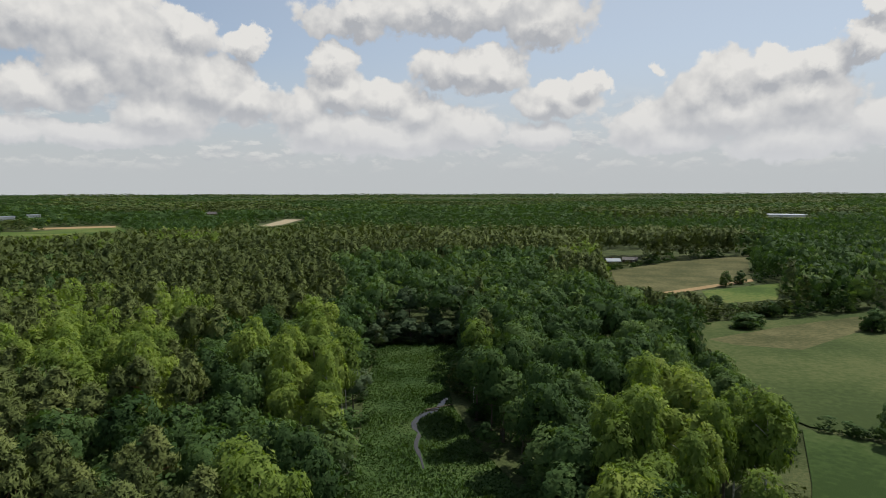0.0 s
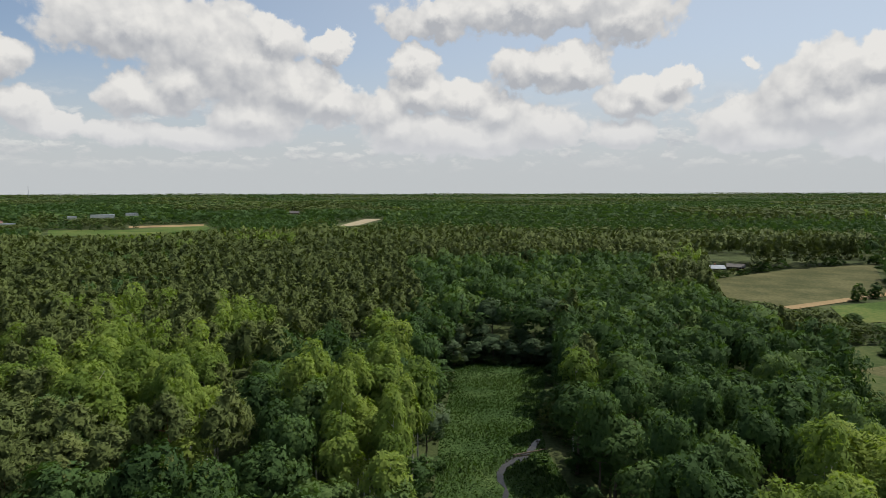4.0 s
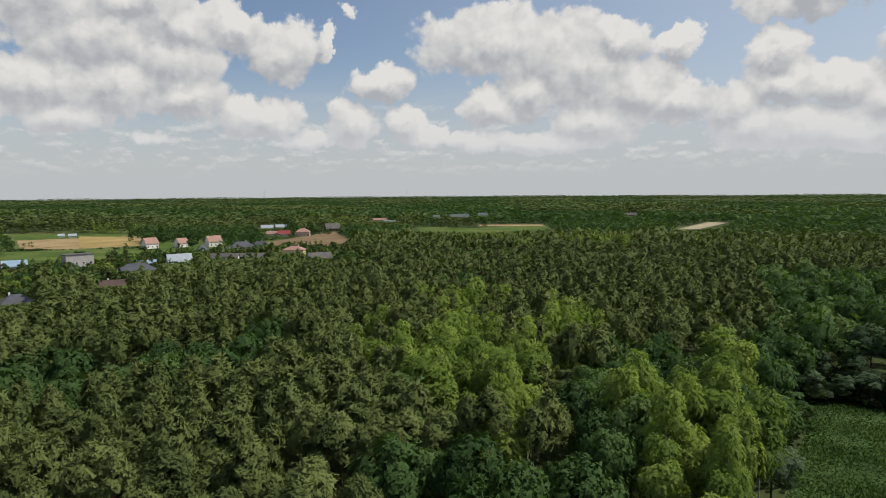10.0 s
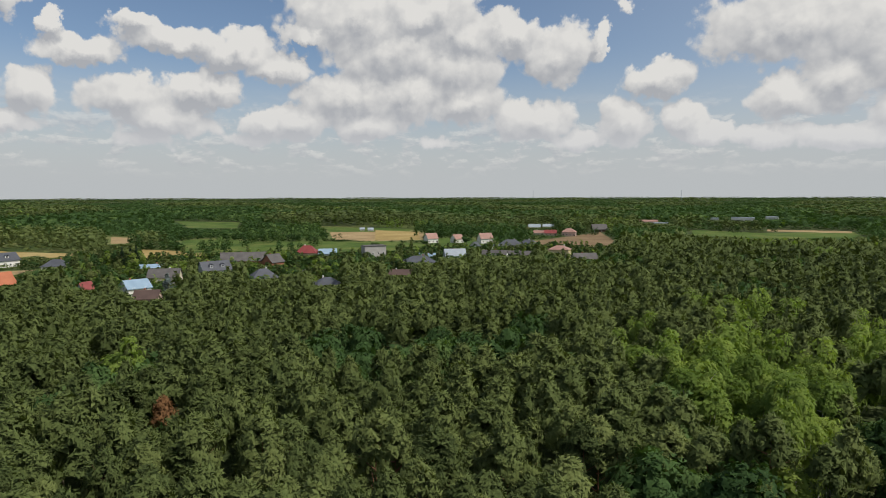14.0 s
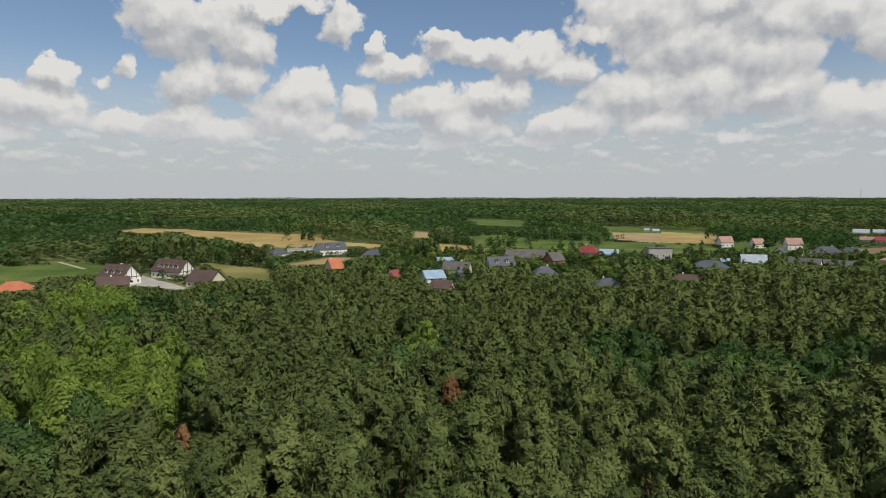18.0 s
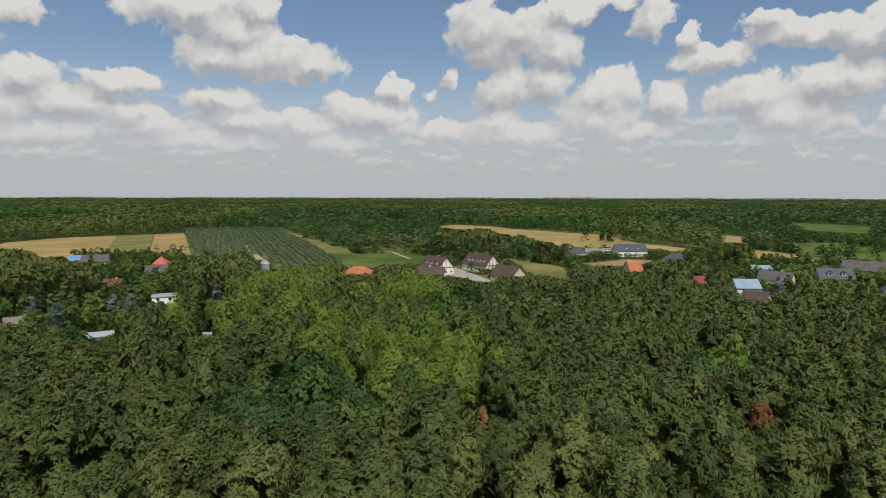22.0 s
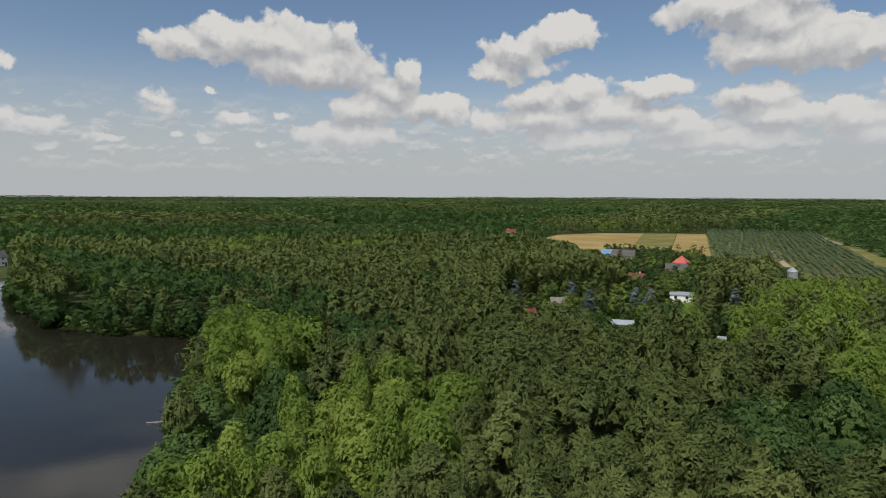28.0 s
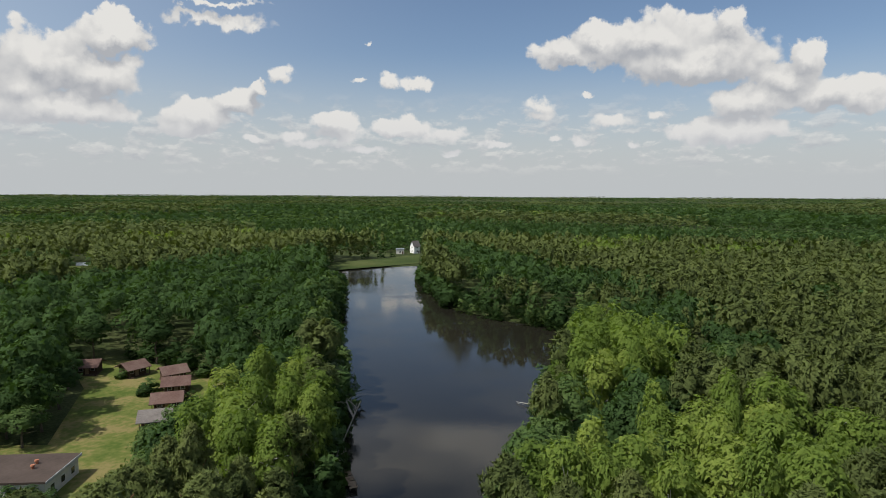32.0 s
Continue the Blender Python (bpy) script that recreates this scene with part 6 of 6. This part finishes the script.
# ---- single trees that stand out ----
for x, y, h in BLUE_SPRUCES:
    tree("spruce", x, y, h, 1.25, x % 360, "conical silvery blue spruce beside garden houses", "blue spruces")
for x, y, h in ((-440, 28, 14), (-436, 36, 15), (-446, 33, 13), (-258, 160, 8), (-252, 150, 8), (-260, 140, 8), (-255, 168, 8)):
    tree("spruce", x, y, h, 0.8, y % 360, "dark conical spruce at the village edge", "dark spruces", LEAF_DARK)
for x, y, h, label in RUSTY_PINES:
    tree("pine", x, y, h + 1.0, 0.7 if h > 15 else 0.5, 40, label, "", LEAF_RUST)
for x, y, h, w in ((-12, 193, 16, 1.1), (4, 194, 17, 1.2), (14, 189, 16, 1.1), (24, 190, 15, 1.2), (-22, 196, 17, 1.0), (-17, 87, 9, 0.75), (-19, 92, 9, 0.8), (-18.5, 118, 12, 0.9), (50, -92, 12, 0.9), (2, -120, 13, 0.9), (0, -128, 14, 0.9)):
    tree("willow", x, y, h, w, x * 9 % 360, "silvery grey-green willow at the water meadow", "willows")
for x, y, h, w in ((-21, 178, 7, 0.9), (-16, 181, 6, 0.9), (-11, 182, 7, 1.0), (-6, 183, 6, 0.9), (-1, 182, 7, 1.0), (4, 181, 6, 0.9), (8, 178, 8, 1.0), (-22, 186, 10, 1.0), (-14, 188, 10, 1.1), (-4, 189, 10, 1.1), (6, 187, 11, 1.1)):
    tree("willow", x, y, h, w, x * 13 % 360, "low rounded grey-green willow bush at the meadow end", "willow bushes", shrub=True)
for x, y, h in ((-171.4, 65.1, 17.5), (-173, 61, 15)):
    tree("birch", x, y, h, 0.8, 10, "slim pale green poplar at the forest edge", "")
for x, y, h, w in ((97.4, 201, 5.5, 1.15), (103, 206, 4.6, 0.9), (126, 229, 4.5, 0.9), (113, 222, 5.0, 1.1), (118, 226, 4.6, 1.0), (131, 290, 8, 0.7), (142, 299, 7, 0.7), (136, 234, 3.6, 0.8), (144, 230, 8, 0.9), (145, 243, 9, 1.0), (135, 195, 8, 0.9), (104, 238, 5, 0.8), (79, 106, 9, 0.7), (152, 246, 10, 1.1), (160, 250, 11, 1.1), (137, 196, 8, 0.9)):
    tree("broad", x, y, h, w, x * 7 % 360, "round dark green bush standing on open meadow", "meadow bushes", shrub=True)
for x, y, h, w in ((92, -118, 12, 1.3), (96, -126, 13, 1.3), (84, -112, 11, 1.1), (108, -112, 13, 1.1), (124, -108, 14, 1.1), (118, -88, 12, 1.0), (124, -80, 12, 1.1), (112, -78, 11, 1.0), (108, -68, 12, 1.0), (128, -95, 13, 1.0), (100, -62, 10, 0.9)):
    tree("broad", x, y, h, w, x * 5 % 360, "large dark oak beside a cabin lawn", "oaks round the lawn")

for x, y, h, w in ((93.3, -59.1, 8, 0.95), (96.7, -66.3, 10, 1.0), (103.8, -77.2, 10, 1.05), (112.8, -88.4, 10, 0.95), (110.4, -77.3, 11, 1.1), (109, -70.8, 11, 1.1), (102, -66, 10, 1.0), (101, -58, 9, 1.0), (127.9, -98.4, 12, 1.0), (136, -96.3, 13, 1.1), (120, -84, 12, 1.1), (116, -66, 11, 1.1), (108, -60, 10, 1.0)):
    tree("broad", x, y, h, w, x * 11 % 360, "leafy green lime tree shading a cabin lawn", "trees round the lawn")
for x, y, h, w in ((109.9, -113.9, 5, 0.8), (104, -112, 5, 0.8), (106.7, -98.4, 2.6, 0.45), (93.5, -91.5, 3.4, 0.6), (92.6, -88.6, 2.6, 0.45), (96.8, -109.1, 4.5, 0.7), (88.9, -104.6, 3.5, 0.6), (80.2, -87.8, 2.6, 0.45), (75.2, -81.9, 2.6, 0.45), (77.4, -42.0, 3.2, 0.6), (74, -42.3, 3.4, 0.6), (71, -43.2, 3.0, 0.5), (84, -41, 3.5, 0.6), (90, -40, 3.5, 0.6)):
    tree("broad", x, y, h, w, x * 3 % 360, "low rounded green bush beside a cabin", "bushes by the cabins", shrub=True)

for x, y, h, w in ((-288, -34, 13, 1.15), (-296, -26, 11, 1.0), (-305, -16, 10, 1.0), (-318, 2, 8, 0.8), (-300, 8, 9, 0.9), (-296, 60, 10, 0.9), (-335, 70, 7, 0.7), (-345, 28, 7, 0.7), (-384, 70, 8, 0.8), (-390, 140, 9, 0.9), (-408, 130, 8, 0.8), (-350, 160, 9, 0.8), (-395, 250, 9, 0.9), (-480, 300, 10, 1.0), (-470, 210, 9, 0.9)):
    tree("broad", x, y, h, w, x * 11 % 360, "tall green lime tree in a village garden", "village trees", small=True)
for x, y, h in ((-300, 142, 9), (-306, 148, 9), (-312, 134, 8), (-335, 130, 8), (-332, 150, 8), (-338, 168, 7), (-345, 180, 7), (-320, 178, 8), (-315, 186, 8), (-330, 215, 8), (-336, 222, 8), (-205, -195, 10), (-214, -205, 9), (-222, -188, 10), (-232, -196, 10), (-240, -186, 10)):
    tree("spruce", x, y, h, 0.85, y * 7 % 360, "dark conical garden spruce beside village houses", "garden spruces", LEAF_DARK)

# ---- farm silos, masts ----
for x, y in SILOS:
    silo = tagged(new("grain_silo"), "round galvanised steel grain silo with conical roof", "silo", "grain silos")
    silo.matrix_world = pose(x, y, 0)
    part("body", tube(bmesh.new(), (0, 0, 0), (0, 0, 9.5), 2.1, 2.1, 24), STEEL, silo)
    part("roof", tube(bmesh.new(), (0, 0, 9.5), (0, 0, 11.0), 2.25, 0.3, 24), STEEL, silo)
    for k in range(4):
        a = k * 1.571
        part("rib", boxed(-0.06, 0.06, 2.08, 2.2, 0, 9.5), STEEL, silo).matrix_local = pose(0, 0, 0, 0, 0, 90 * k)
for az, r in ((41.3, 3900), (54.0, 4100)):
    mast = tagged(new("radio_mast"), "thin distant lattice radio mast on the horizon", "mast", "radio masts")
    mast.matrix_world = pose(-r * math.sin(radians(az)) + CENTRE[0], r * math.cos(radians(az)) + CENTRE[1], 15)
    for k in range(3):
        a = k * 2.094
        part("leg", tube(bmesh.new(), (2.2 * math.cos(a), 2.2 * math.sin(a), 0), (0.5 * math.cos(a), 0.5 * math.sin(a), 62), 0.5, 0.3, 4), STEEL, mast)
    for k in range(6):
        part("brace", tube(bmesh.new(), (-1.6, 0, 6 + 9 * k), (1.6, 0, 10 + 9 * k), 0.25, 0.25, 4), STEEL, mast)

# ---- tree nursery: rows of young blue-green conifers ----
NURSERY = [[(-574, -599), (-638, -579), (-364, -295), (-333, -327)], [(-639, -578), (-660, -517), (-429, -289), (-339, -202), (-294, -215), (-371, -302)]]
nx, ny = [], []
row_dir = np.array(NURSERY[1][2], float) - np.array(NURSERY[1][1], float)
row_dir /= np.linalg.norm(row_dir)
row_side = np.array((-row_dir[1], row_dir[0]))
for poly in NURSERY:
    q = np.array(poly, float)
    i, j = np.meshgrid(np.arange(-210, 211), np.arange(-150, 151))
    pts2 = q.mean(0) + i.ravel()[:, None] * 3.2 * row_dir + j.ravel()[:, None] * 4.6 * row_side + rng.normal(0, 0.9, (i.size, 2))
    pts2 = pts2[inside(poly, pts2[:, 0], pts2[:, 1]) & (rng.random(len(pts2)) < 0.85)]
    nx.append(pts2[:, 0])
    ny.append(pts2[:, 1])
nx, ny = np.concatenate(nx), np.concatenate(ny)
t, s = crown("spruce", 6, 9, 3.0, 77)
k = len(nx)
hs = rng.uniform(2.6, 4.8, k) / 17
tri = t[None] * np.stack([hs * 2.0, hs * 2.0, hs], -1)[:, None, None, :] + np.stack([nx, ny, 0 * nx], -1)[:, None, None, :]
tagged(new("conifer_nursery", soup("conifer_nursery", tri.reshape(-1, 3, 3), np.repeat(s[None], k, 0).reshape(-1, 3, 3), np.repeat(rng.random(k), len(t) * 3), LEAF_NURSERY)),
       "rows of young blue-green conifers in a nursery", "nursery", kind="stuff")

LAWN = next(poly for poly in FIELDS if inside(poly, [90.0], [-72.0])[0])


# ---- reeds and tall grass of the stream meadow, lawn tufts ----
def tufts(name, poly, count, h0, h1, mat, label, size=0.5):
    q = np.array(poly, float)
    pts2 = rng.uniform(q.min(0), q.max(0), (count * 3, 2))
    pts2 = pts2[inside(poly, pts2[:, 0], pts2[:, 1])][:count]
    stream = edge_distance(STREAM + STREAM[-2:0:-1], pts2[:, 0], pts2[:, 1]) + (0.6 if poly is not REEDS else 0)
    hgt = h0 + (h1 - h0) * patches(pts2[:, 0], pts2[:, 1], 3.1, 2.0) * rng.uniform(0.5, 1.2, len(pts2))
    pts2, hgt = pts2[stream > 0.55], hgt[stream > 0.55]
    k = len(pts2)
    a = rng.random(k) * 6.283
    w = size * rng.uniform(0.6, 1.3, k)
    base = np.stack([pts2[:, 0], pts2[:, 1], np.full(k, 0.05)], -1)
    side = np.stack([np.cos(a) * w, np.sin(a) * w, 0 * a], -1)
    lean = np.stack([rng.normal(0, 0.35, k) * w, rng.normal(0, 0.35, k) * w, hgt], -1)
    tri = np.stack([base + side, base - side, base + lean], 1)
    up_n = np.tile(np.array((0, 0, 1.0)), (k, 1)) + rng.normal(0, 0.35, (k, 3))
    up_n /= np.linalg.norm(up_n, axis=1, keepdims=True)
    tint = np.repeat(np.clip(patches(pts2[:, 0], pts2[:, 1], 5.0, 1.0) * 0.7 + 0.3 * rng.random(k), 0, 0.999), 3)
    tagged(new(name, soup(name, tri, np.repeat(up_n[:, None], 3, 1), tint, mat)), label, "grass", kind="stuff")


tufts("reeds", REEDS, 60000, 0.08, 0.55, GRASS_BLADE, "tall green reeds and sedge along the stream", 0.22)
tufts("lawn_grass", LAWN, 16000, 0.05, 0.22, GRASS_BLADE, "uneven tufts of lawn grass round cabins", 0.25)
